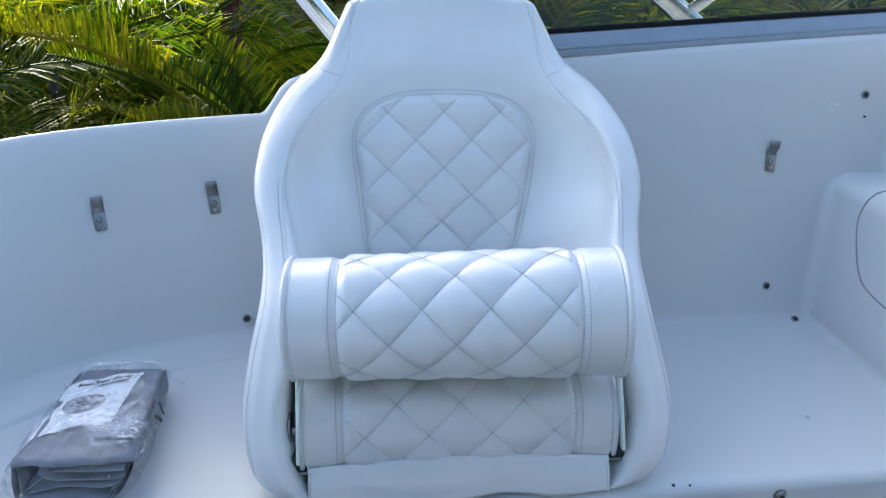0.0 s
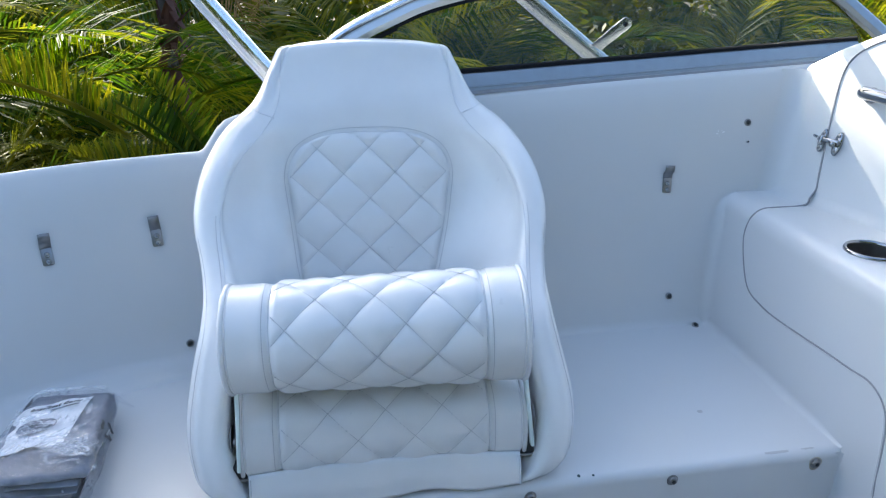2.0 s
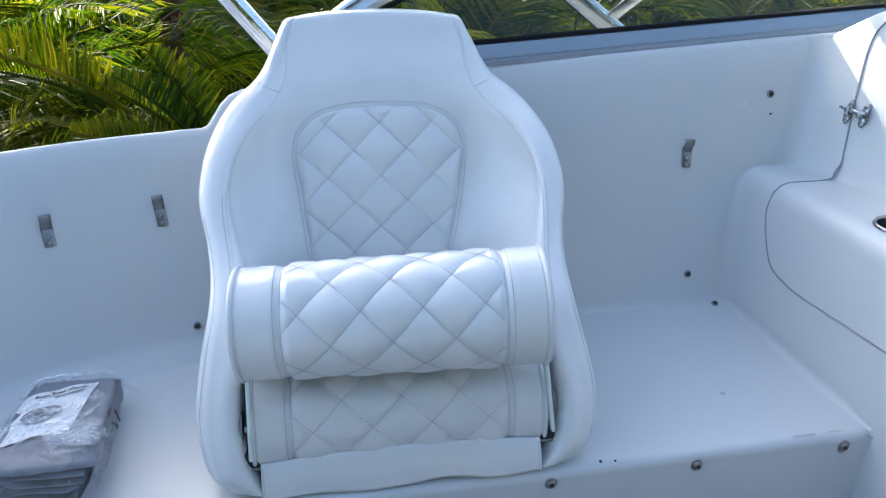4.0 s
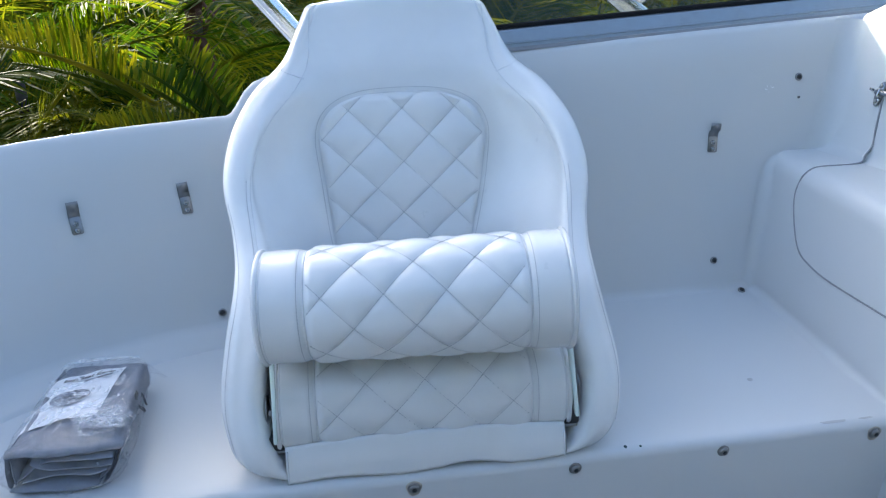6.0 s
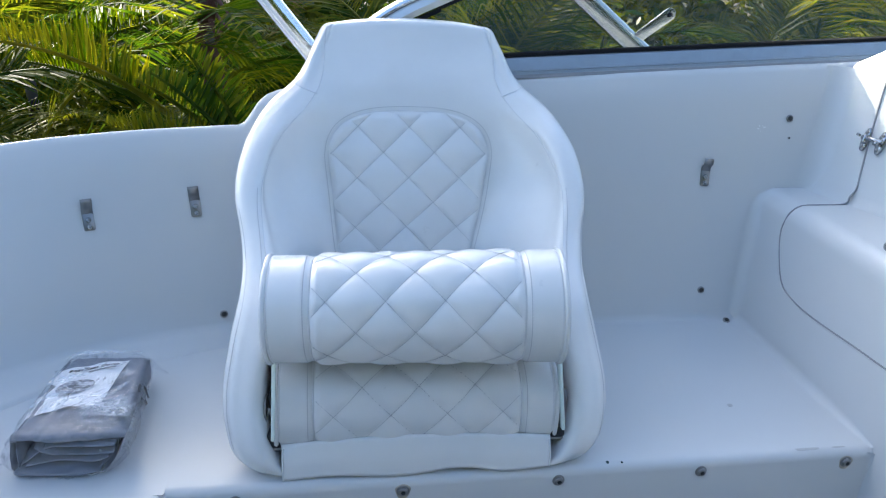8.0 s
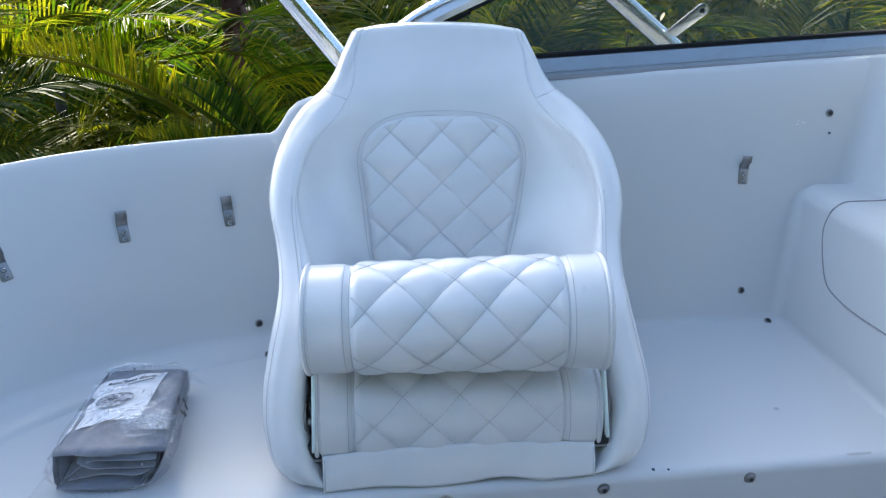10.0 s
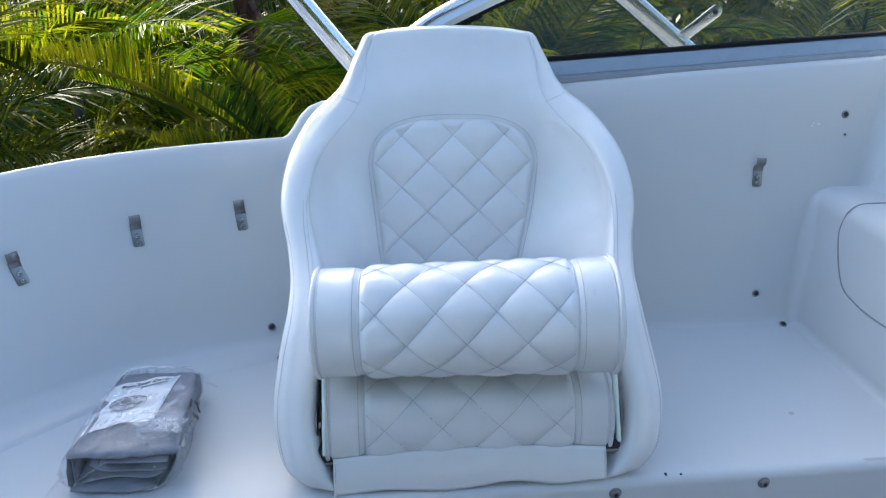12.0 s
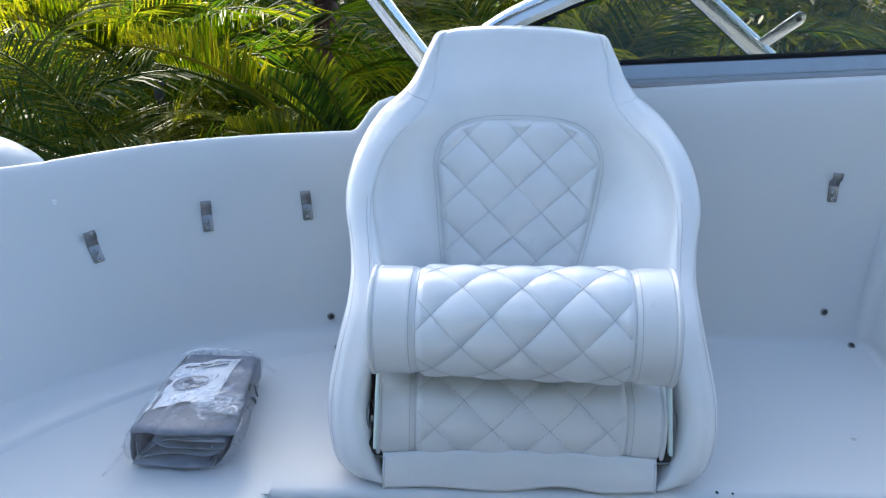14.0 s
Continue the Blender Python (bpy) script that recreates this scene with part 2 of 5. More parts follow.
def grid(rows, close_u=False, close_v=False, flip=False):
    """Vertices and quads of a grid of points; u runs along a row, v from row to row."""
    nv, nu = len(rows), len(rows[0])
    verts = [p for r in rows for p in r]
    faces = []
    for j in range(nv if close_v else nv - 1):
        for i in range(nu if close_u else nu - 1):
            a, b = j * nu + i, j * nu + (i + 1) % nu
            c, d = ((j + 1) % nv) * nu + (i + 1) % nu, ((j + 1) % nv) * nu + i
            faces.append((a, d, c, b) if flip else (a, b, c, d))
    return verts, faces


def curve_at(xs, ys, x):
    """A smooth curve through the points, without overshoot of its ends."""
    xs, ys = np.asarray(xs, float), np.asarray(ys, float)
    d = np.diff(ys) / np.diff(xs)
    m = np.concatenate(([d[0]], (d[1:] + d[:-1]) / 2, [d[-1]]))
    for i in range(len(d)):
        if d[i] == 0:
            m[i] = m[i + 1] = 0
    i = int(np.clip(np.searchsorted(xs, x) - 1, 0, len(xs) - 2))
    h = xs[i + 1] - xs[i]
    u = min(max((x - xs[i]) / h, 0), 1)
    return float((2 * u**3 - 3 * u * u + 1) * ys[i] + (u**3 - 2 * u * u + u) * h * m[i] + (3 * u * u - 2 * u**3) * ys[i + 1] + (u**3 - u * u) * h * m[i + 1])


def spline(points, per, closed=False):
    pts = [np.asarray(p, float) for p in points]
    n = len(pts)
    out = []
    for i in range(n if closed else n - 1):
        p0 = pts[(i - 1) % n] if closed or i > 0 else pts[i] * 2 - pts[i + 1]
        p1, p2 = pts[i], pts[(i + 1) % n]
        p3 = pts[(i + 2) % n] if closed or i + 2 < n else p2 * 2 - p1
        for k in range(per):
            u = k / per
            out.append(0.5 * (2 * p1 + (p2 - p0) * u + (2 * p0 - 5 * p1 + 4 * p2 - p3) * u * u + (3 * p1 - p0 - 3 * p2 + p3) * u**3))
    if not closed:
        out.append(pts[-1])
    return out


def joined(pieces):
    verts, faces = [], []
    for v, f in pieces:
        k = len(verts)
        verts += v
        faces += [tuple(i + k for i in q) for q in f]
    return verts, faces


def tube(points, radius, sides=10, closed=False, caps=True):
    """Vertices and faces of a round tube along points; radius may be a list."""
    pts = [Vector(p) for p in points]
    n = len(pts)
    rad = radius if isinstance(radius, (list, tuple)) else [radius] * n
    up = None
    rows = []
    for i, p in enumerate(pts):
        a = pts[(i - 1) % n] if closed or i > 0 else p
        b = pts[(i + 1) % n] if closed or i < n - 1 else p
        t = (b - a).normalized()
        if up is None:
            up = Vector((0, 0, 1)) if abs(t.z) < 0.9 else Vector((1, 0, 0))
        up = (up - t * up.dot(t)).normalized()
        side = t.cross(up)
        rows.append([p + (side * math.cos(2 * math.pi * k / sides) + up * math.sin(2 * math.pi * k / sides)) * rad[i] for k in range(sides)])
    verts, faces = grid(rows, close_u=True, close_v=closed)
    if caps and not closed:
        faces.append(tuple(range(sides))[::-1])
        faces.append(tuple((n - 1) * sides + k for k in range(sides)))
    return verts, faces


def tube_bm(points, radius, sides=10, closed=False):
    bm = bmesh.new()
    me = mesh_of("tmp", *tube(points, radius, sides, closed))
    bm.from_mesh(me)
    bpy.data.meshes.remove(me)
    return bm


def box_bm(sx, sy, sz, at=(0, 0, 0), bevel=0.0, seg=2):
    bm = bmesh.new()
    bmesh.ops.create_cube(bm, size=1.0, matrix=Matrix.Translation(at) @ Matrix.Diagonal((sx, sy, sz, 1)))
    if bevel:
        bmesh.ops.bevel(bm, geom=bm.edges[:], offset=bevel, segments=seg, affect='EDGES', profile=0.5)
    return bm


def lathe_bm(profile, sides=24):
    """A turned form round z from (radius, height) pairs."""
    rows = [[(r * math.cos(2 * math.pi * k / sides), r * math.sin(2 * math.pi * k / sides), z) for k in range(sides)] for r, z in profile]
    verts, faces = grid(rows, close_u=True)
    faces.append(tuple(range(sides))[::-1])
    faces.append(tuple((len(profile) - 1) * sides + k for k in range(sides)))
    bm = bmesh.new()
    me = mesh_of("tmp", verts, faces)
    bm.from_mesh(me)
    bpy.data.meshes.remove(me)
    return bm


def plate_bm(outline, depth, bevel=0.0):
    """A flat plate in the xy plane from an outline, thick along +z."""
    bm = bmesh.new()
    vs = [bm.verts.new((x, y, 0)) for x, y in outline]
    f = bm.faces.new(vs)
    ext = bmesh.ops.extrude_face_region(bm, geom=[f])
    bmesh.ops.translate(bm, vec=(0, 0, depth), verts=[v for v in ext["geom"] if isinstance(v, bmesh.types.BMVert)])
    bmesh.ops.recalc_face_normals(bm, faces=bm.faces[:])
    if bevel:
        edges = [e for e in bm.edges if abs(e.verts[0].co.z - depth) < 1e-6 and abs(e.verts[1].co.z - depth) < 1e-6]
        bmesh.ops.bevel(bm, geom=edges, offset=bevel, segments=2, affect='EDGES', profile=0.5)
    return bm


def rounded(w, h, r, n=6):
    out = []
    for cx, cy, a0 in ((w / 2 - r, h / 2 - r, 0), (-w / 2 + r, h / 2 - r, 90), (-w / 2 + r, -h / 2 + r, 180), (w / 2 - r, -h / 2 + r, 270)):
        for k in range(n + 1):
            a = radians(a0 + 90 * k / n)
            out.append((cx + r * math.cos(a), cy + r * math.sin(a)))
    return out


def facing(p, n, up=(0, 0, 1)):
    """A pose at p whose z looks along n and whose y looks up the surface."""
    z = Vector(n).normalized()
    y = (Vector(up) - z * z.dot(Vector(up))).normalized()
    x = y.cross(z)
    return Matrix.Translation(p) @ Matrix((x, y, z)).transposed().to_4x4()


# ---- boat: the outer wall ----
BENCH = 0.45
FOOT = spline([(2.6, 1.288), (1.4, 1.288), (0.6, 1.288), (0.0, 1.288), (-0.16, 1.276), (-0.306, 1.240), (-0.45, 1.172), (-0.583, 1.072), (-0.684, 0.962),
               (-0.76, 0.83), (-0.81, 0.66), (-0.835, 0.4), (-0.84, 0.0), (-0.84, -0.8), (-0.84, -1.9)], 12)


def lean_at(a):
    return float(np.interp(a, [-0.7, -0.4, -0.2, 0.3, 1.2], [0.48, 0.47, 0.40, 0.30, 0.28]))


def top_at(a, b):
    """Height of the wall's top over its foot: low at the curved end, with a step up to the windshield."""
    if b < 1.1:
        return 0.834 + 0.06 * min(1.1 - b, 0.5)
    return float(np.interp(a, [-0.6, -0.44, -0.21, -0.102, -0.094, -0.082, -0.070, -0.053, -0.028, 0.015, 0.478, 1.239, 2.6],
                           [0.832, 0.840, 0.850, 0.854, 0.859, 0.878, 0.898, 0.914, 0.924, 0.930, 0.962, 1.005, 1.09]))


def outward(i):
    p, q = FOOT[max(i - 1, 0)], FOOT[min(i + 1, len(FOOT) - 1)]
    t = (q - p) / np.linalg.norm(q - p)
    return np.array([t[1], -t[0]])


def wall_pose(a, z, proud=0.0):
    """A pose on the wall's inner face over the foot's point at a, its z pointing into the boat."""
    i = min((k for k in range(len(FOOT)) if FOOT[k][1] > 0.5), key=lambda k: abs(FOOT[k][0] - a))
    f, n, l = FOOT[i], outward(i), lean_at(FOOT[i][0])
    inward = Vector((-n[0], -n[1], l)).normalized()
    p = Vector((f[0] + n[0] * l * (z - BENCH), f[1] + n[1] * l * (z - BENCH), z))
    return facing(p + inward * proud, inward)


def build_wall():
    rows = []
    dense = []
    for i in range(len(FOOT) - 1):
        steps = 6 if -0.2 < FOOT[i][0] < 0.12 and FOOT[i][1] > 1 else 1
        for k in range(steps):
            dense.append((i, k / steps))
    for i, u in dense:
        f = FOOT[i] * (1 - u) + FOOT[i + 1] * u
        n = outward(i) * (1 - u) + outward(i + 1) * u
        l, top = lean_at(f[0]), top_at(f[0], f[1])
        r = float(np.interp(f[0], [-0.6, -0.35, -0.15, 0.4], [0.070, 0.052, 0.036, 0.018]))
        soft = [(-r * (1 - math.sin(t)), BENCH - 0.002 + r * (1 - math.cos(t))) for t in np.linspace(0, math.pi / 2, 7)]
        band = [(-r - 0.014, BENCH - 0.002), (-r - 0.007, BENCH + 0.004), (-r, BENCH + 0.008), (-r * 0.6, BENCH + 0.012), (-r * 0.2, BENCH + 0.016), (-0.003, BENCH + 0.019), (0.002, BENCH + 0.028)]
        mixed = min(max((0.15 - f[0]) / 0.35, 0), 1)
        prof = [(p[0] * (1 - mixed) + q[0] * mixed, p[1] * (1 - mixed) + q[1] * mixed) for p, q in zip(soft, band)]
        prof = [(x + l * max(z - BENCH, 0) * min(1, (z - BENCH) / 0.018), z) for x, z in prof]
        for k in range(1, 9):
            z = BENCH + r + (top - 0.012 - BENCH - r) * k / 8
            prof.append((l * (z - BENCH), z))
        e = l * (top - BENCH)
        prof += [(e + 0.001, top - 0.006), (e + 0.006, top - 0.001), (e + 0.014, top), (e + 0.024, top - 0.002), (e + 0.032, top - 0.008), (e + 0.035, top - 0.02), (e + 0.035, 0.6)]
        rows.append([(f[0] + n[0] * x, f[1] + n[1] * x, z) for x, z in prof])
    ob = link("wall_hull", mesh_of("wall_hull", *grid(rows)), GEL)
    return tagged(ob, "glossy white fibreglass cockpit wall flaring outward", "wall", kind="structure")


build_wall()


# ---- boat: bench, consoles, sole ----
CORNER = -0.188
FRONT = 0.788
SIDE = 0.985


def build_bench():
    r = 0.016
    lip = []
    for k in range(7):
        a = math.pi / 2 * k / 6
        lip.append((r * (1 - math.cos(a)), BENCH - r + r * math.sin(a)))
    prof = [(FRONT + 0.012, 0.0), (FRONT + 0.010, 0.25)] + [(FRONT + 0.008 + x, z) for x, z in lip] + [(FRONT + 0.06, BENCH), (0.95, BENCH), (1.1, BENCH), (1.24, BENCH), (1.34, BENCH)]
    rows = [[(a, b, z) for b, z in prof] for a in (CORNER, 0.1, 0.4, 0.7, SIDE + 0.02)]
    ob = link("bench_front", mesh_of("bench_front", *grid(rows, flip=True)), GEL)
    tagged(ob, "white moulded fibreglass bench with bolted front face", "bench", kind="structure")
    # the bench's return towards the stern
    y0 = FRONT + 0.008 + r
    prof = [(-1.0, BENCH), (-0.6, BENCH)] + [(CORNER - x, z) for x, z in lip[::-1]] + [(CORNER + 0.002, 0.25), (CORNER + 0.004, 0.0)]
    rows = [[(a, b, z) for a, z in prof] for b in (-1.9, -0.5, 0.3, 0.7, y0 - r)]
    v1, f1 = grid(rows, flip=True)
    v2, f2 = grid([[(a, b, BENCH) for a in (-1.0, -0.6, -0.4, CORNER)] for b in (y0 - r, 1.0, 1.2, 1.34)])
    side = [(CORNER, y0 - r + x, z) for x, z in lip] + [(CORNER, y0 - r, BENCH)]
    end = [(CORNER - x, y0 - r, z) for x, z in lip] + [(CORNER, y0 - r, BENCH)]
    ob = link("bench_return", mesh_of("bench_return", *joined([(v1, f1), (v2, f2), (side, [tuple(range(8))]), (end, [tuple(range(8))])]), ), GEL)
    tagged(ob, "white moulded fibreglass bench return", "bench", kind="structure")


build_bench()


def bulk_a(b, z):
    """The bulkhead's plane: its a at a given b and height."""
    return 1.306 - 0.3 * b + 0.35 * z


BOX_TOP = 0.735
CUP = (1.121, 0.985)


def console_a(z):
    if z <= BOX_TOP - 0.042:
        return SIDE + 0.045 * max(0, (z - BENCH)) / (BOX_TOP - 0.045 - BENCH) if z > BENCH else SIDE
    t = math.asin(min(1, (z - (BOX_TOP - 0.042)) / 0.042))
    return SIDE + 0.045 + 0.042 * (1 - math.cos(t))


def build_side():
    """The side console: leaning face up from the bench, rounded shoulder, flat top, then the bulkhead."""
    rows = []
    for b in sorted(list(np.linspace(-1.0, 1.42, 40)) + list(np.linspace(0.92, 1.05, 34))):
        prof = [(SIDE - 0.02, 0.0), (SIDE - 0.006, 0.35), (SIDE + 0.0, BENCH)]
        for z in np.linspace(BENCH, BOX_TOP - 0.042, 6)[1:-1]:
            prof.append((console_a(z), z))
        for k in range(8):
            a = math.pi / 2 * k / 7
            prof.append((SIDE + 0.045 + 0.042 * (1 - math.cos(a)), BOX_TOP - 0.042 + 0.042 * math.sin(a)))
        for u in np.linspace(0, 1, 44)[1:-1]:
            prof.append((SIDE + 0.087 + (bulk_a(b, BOX_TOP) - 0.02 - SIDE - 0.087) * u, BOX_TOP))
        foot = bulk_a(b, BOX_TOP)
        prof += [(foot - 0.02, BOX_TOP + 0.001), (foot - 0.006, BOX_TOP + 0.006), (foot + 0.003, BOX_TOP + 0.02)]
        top = bulk_top(b)
        for k in range(1, 9):
            z = BOX_TOP + 0.02 + (top - 0.01 - BOX_TOP - 0.02) * k / 8
            prof.append((bulk_a(b, z), z))
        e = bulk_a(b, top)
        prof += [(e + 0.003, top - 0.003), (e + 0.012, top), (e + 0.05, top + 0.002), (e + 0.06, top - 0.004), (e + 0.064, top - 0.02), (e + 0.064, 0.6)]
        rows.append([(a, b, z) for a, z in prof])
    verts, faces = grid(rows, flip=True)
    keep = []
    for f in faces:
        c = np.mean([verts[i] for i in f], axis=0)
        if abs(c[2] - BOX_TOP) > 0.002 or math.hypot(c[0] - CUP[0], c[1] - CUP[1]) > 0.0445:
            keep.append(f)
    ob = link("wall_console", mesh_of("wall_console", verts, keep), GEL)
    tagged(ob, "white moulded side console and cabin bulkhead", "wall", kind="structure")


def bulk_top(b):
    return float(np.interp(b, [-1.0, 0.6, 0.9, 1.05, 1.15, 1.22, 1.291, 1.36, 1.427, 1.45], [1.26, 1.22, 1.185, 1.165, 1.142, 1.122, 1.093, 1.056, 1.007, 0.99]))


build_side()


def build_fillet():
    """The rounded corner between the wall and the bulkhead, and along the bench's end."""
    rows = []
    for z in np.linspace(BOX_TOP - 0.01, 0.999, 16):
        b0 = 1.288 + lean_at(1.12) * (z - BENCH)
        r = 0.055
        bc = b0 - r + 0.0002
        ac = bulk_a(0, z) - 0.3 * bc - (r + 0.0002) * 1.044
        rows.append([(ac + r * math.sin(t), bc + r * math.cos(t), z) for t in np.linspace(0, math.atan2(1, 0.3), 11)])
    ob = link("trim_corner", mesh_of("trim_corner", *grid(rows)), GEL)
    tagged(ob, "rounded white fibreglass corner", "wall", kind="structure")
    rows = []
    for z in np.linspace(BENCH, BOX_TOP + 0.001, 22):
        b0 = 1.288 + 0.28 * (z - BENCH)
        u = max(0, (z - BOX_TOP + 0.09) / 0.09)
        a0 = console_a(z)
        r = 0.024 * (1 - 0.6 * u * u)
        rows.append([(a0 - r + r * math.sin(t), b0 - r + r * math.cos(t), z) for t in np.linspace(-0.05, math.pi / 2 + 0.05, 9)])
    ob = link("trim_bench_corner", mesh_of("trim_bench_corner", *grid(rows)), GEL)
    tagged(ob, "rounded white fibreglass corner", "wall", kind="structure")
    rows = []
    for b in np.linspace(FRONT + 0.012, 1.29, 20):
        r = 0.018 * min(1.0, 0.3 + (b - FRONT) / 0.2)
        rows.append([(SIDE + 0.002 - r + r * math.sin(t), b, BENCH + r - r * math.cos(t)) for t in np.linspace(0, math.pi / 2, 7)])
    post = [[(SIDE - 0.012 + 0.014 * math.sin(t), FRONT - 0.004 + 0.014 * math.cos(t), z) for t in np.linspace(0, math.pi / 2, 7)] for z in (0.0, 0.2, 0.40, 0.43, 0.444)]
    ob = link("trim_bench_end", mesh_of("trim_bench_end", *grid(post)), GEL)
    tagged(ob, "rounded white fibreglass corner", "wall", kind="structure")
    ob = link("trim_bench_foot", mesh_of("trim_bench_foot", *grid(rows)), GEL)
    tagged(ob, "rounded white fibreglass corner", "wall", kind="structure")


build_fillet()


def build_enclosure():
    # Sole is out of view; its dark grey keeps bounced light low.
    sole = part("floor", box_bm(3.4, 3.3, 0.04, (0.6, -0.30, 0.0)), DIM_SOLE, smooth=False)
    tagged(sole, "unseen cockpit sole, kept dark grey to cut bounced light", "floor", kind="structure")
    # Unseen closing wall, its height trimmed to limit bounced light.
    back = part("wall_far_side", box_bm(3.4, 0.06, 0.78, (0.6, -1.95, 0.39), 0.02), GEL)
    tagged(back, "white fibreglass cockpit wall", "wall", kind="structure")
    deck = part("side_deck", box_bm(4.4, 0.55, 0.05, (0.9, 1.66, 0.40), 0.02), GEL)
    tagged(deck, "white fibreglass side deck outside the wall", "deck", kind="structure")
    for size, at in (((4.4, 0.06, 1.32), (0.9, 1.92, -0.29)), ((3.6, 0.06, 1.32), (0.65, -2.02, -0.29)), ((0.06, 3.98, 1.32), (-1.16, -0.05, -0.29)), ((0.06, 3.98, 1.32), (2.46, -0.05, -0.29))):
        hull = part("hull_side", box_bm(*size, at, 0.02), GEL)
        tagged(hull, "white hull side", "hull", kind="structure")


build_enclosure()


# ---- windshield ----
def shield_p(a, z, off=0.0):
    return (a, 1.459 + 0.45 * (z - 0.965) + off, z)


def sill_z(a):
    return 0.962 + 0.0565 * (a - 0.478)


def strip(path, prof, closed=False):
    """Sweeps a profile of (in-plane, outward) offsets along points of the windshield's plane."""
    rows = []
    n = len(path)
    for i, (a, z) in enumerate(path):
        q0, q1 = path[max(i - 1, 0)], path[min(i + 1, n - 1)]
        t = Vector((q1[0] - q0[0], q1[1] - q0[1])).normalized()
        s = Vector((-t.y, t.x))
        rows.append([shield_p(a + s.x * u, z + s.y * u, v) for u, v in prof])
    return mesh_of("strip", *grid(rows, close_u=True), smooth=False)


def build_windshield():
    ws = thing("windshield", pose(0, 0, 0), "framed boat windshield with aluminium surround and black gasket", "windshield", kind="structure")
    low = [(a, sill_z(a)) for a in np.linspace(0.10, 1.40, 40)]
    prof = [(-0.003, -0.004), (-0.003, -0.012), (0.0105, -0.0125), (0.0115, -0.0145), (0.0135, -0.0145), (0.0145, -0.0125), (0.036, -0.011), (0.040, -0.007), (0.040, 0.014), (-0.003, 0.014)]
    link("bottom_rail", strip(low, prof), ALU, ws, "brushed aluminium rail")
    gasket = [(-0.003, -0.010), (0.003, -0.010), (0.005, -0.004), (0.004, 0.004), (-0.003, 0.006)]
    arch = [(float(a), float(z)) for a, z in spline([(0.070, 0.955), (0.135, 1.022), (0.21, 1.073), (0.30, 1.114), (0.39, 1.147), (0.55, 1.180), (0.75, 1.200)], 8)]
    head = [(a, z) for a, z in arch] + [(1.0, 1.215), (1.20, 1.22)]
    prof2 = [(-0.018, -0.010), (-0.006, -0.016), (0.012, -0.014), (0.019, -0.006), (0.019, 0.012), (-0.018, 0.012)]
    link("arched_rail", strip(head, prof2), SATIN, ws, "curved satin aluminium rail")
    link("arch_edge", strip(head, [(0.012, -0.019), (0.016, -0.022), (0.021, -0.022), (0.024, -0.018), (0.024, 0.010), (0.012, 0.010)]), TUBE, ws, "bright rolled edge of the rail")
    link("arch_groove", strip(head, [(0.0095, -0.0168), (0.0125, -0.0168), (0.0125, -0.002), (0.0095, -0.002)]), SEALANT, ws, "dark groove along the rail")
    post = [(1.20, 1.26), (1.374, 1.145), (1.453, 1.081), (1.55, 1.0)]
    link("corner_post", strip(post, prof2), ALU, ws)
    link("lower_gasket", strip([(a, z + 0.043) for a, z in low], gasket), RUBBER, ws, "black rubber gasket")
    seal = [(-0.005, -0.0160), (0.0018, -0.0160), (0.0018, -0.002), (-0.005, -0.002)]
    link("base_seal", strip([(a, z + 0.0028) for a, z in low], seal), SEALANT, ws, "dark sealant line")
    inner = [(a + 0.018 * (1 if a < 0.3 else 0.4), z - 0.021) for a, z in head]
    link("upper_gasket", strip(inner, gasket), RUBBER, ws, "black rubber gasket")
    outline = [(0.12, sill_z(0.12) + 0.03)] + [(1.42, sill_z(1.42) + 0.03), (1.37, 1.13), (1.2, 1.24)] + [(a, z) for a, z in head[::-1][1:]]
    bm = bmesh.new()
    front = [bm.verts.new(shield_p(a, z, -0.0025)) for a, z in outline]
    back = [bm.verts.new(shield_p(a, z, 0.0025)) for a, z in outline]
    bm.faces.new(front)
    bm.faces.new(back[::-1])
    for i in range(len(outline)):
        j = (i + 1) % len(outline)
        bm.faces.new((front[i], back[i], back[j], front[j]))
    pane = part("pane", bm, GLASS, ws, "clear glass pane", smooth=False)
    pane.visible_shadow = False


build_windshield()


# ---- tower frame ----
def build_canopy():
    top = thing("tower_frame", pose(0, 0, 0), "slanting polished aluminium tower legs outside the windshield", "tower frame")
    for lo, hi in (((0.115, 1.70, 0.865), (-0.86, 1.70, 2.08)), ((0.985, 1.70, 0.875), (-0.58, 1.70, 2.08))):
        lo, hi = Vector(lo), Vector(hi)
        d = (hi - lo)
        lo = lo - d * (0.24 / d.z)
        part("leg", tube_bm([lo + (hi - lo) * k / 12 for k in range(13)], 0.0245, 20), TUBE, top)
    part("crossbar", tube_bm([(-1.1, 1.70, 2.09), (-0.3, 1.70, 2.09)], 0.0245, 20), TUBE, top)
    # tab with a hole, welded to the second leg
    outline = [(0.022, -0.013), (0.108, -0.015)] + [(0.108 + 0.015 * math.sin(t), -0.015 * math.cos(t)) for t in np.linspace(0.3, math.pi - 0.3, 8)] + [(0.108, 0.015), (0.010, 0.013)]
    bm = plate_bm(outline, 0.005, 0.001)
    tab = part("tab", bm, TUBE, top, "flat bracket with a bolt hole")
    tab.matrix_local = Matrix.Translation((0.808, 1.675, 1.012)) @ pose(0, 0, 0, 90, 0, 0) @ pose(0, 0, 0, 0, 0, 38)
    # Solid black disc stands in for the darkness of the open hole.
    bm = lathe_bm([(0.0058, -0.001), (0.0058, 0.0066)], 14)
    hole = part("bolt_hole", bm, RUBBER, tab)
    hole.matrix_local = pose(0.106, 0, 0)


build_canopy()


# ---- helm seat ----
SEAT = pose(0.197, 0.815, BENCH, 0, 0, -1.5)
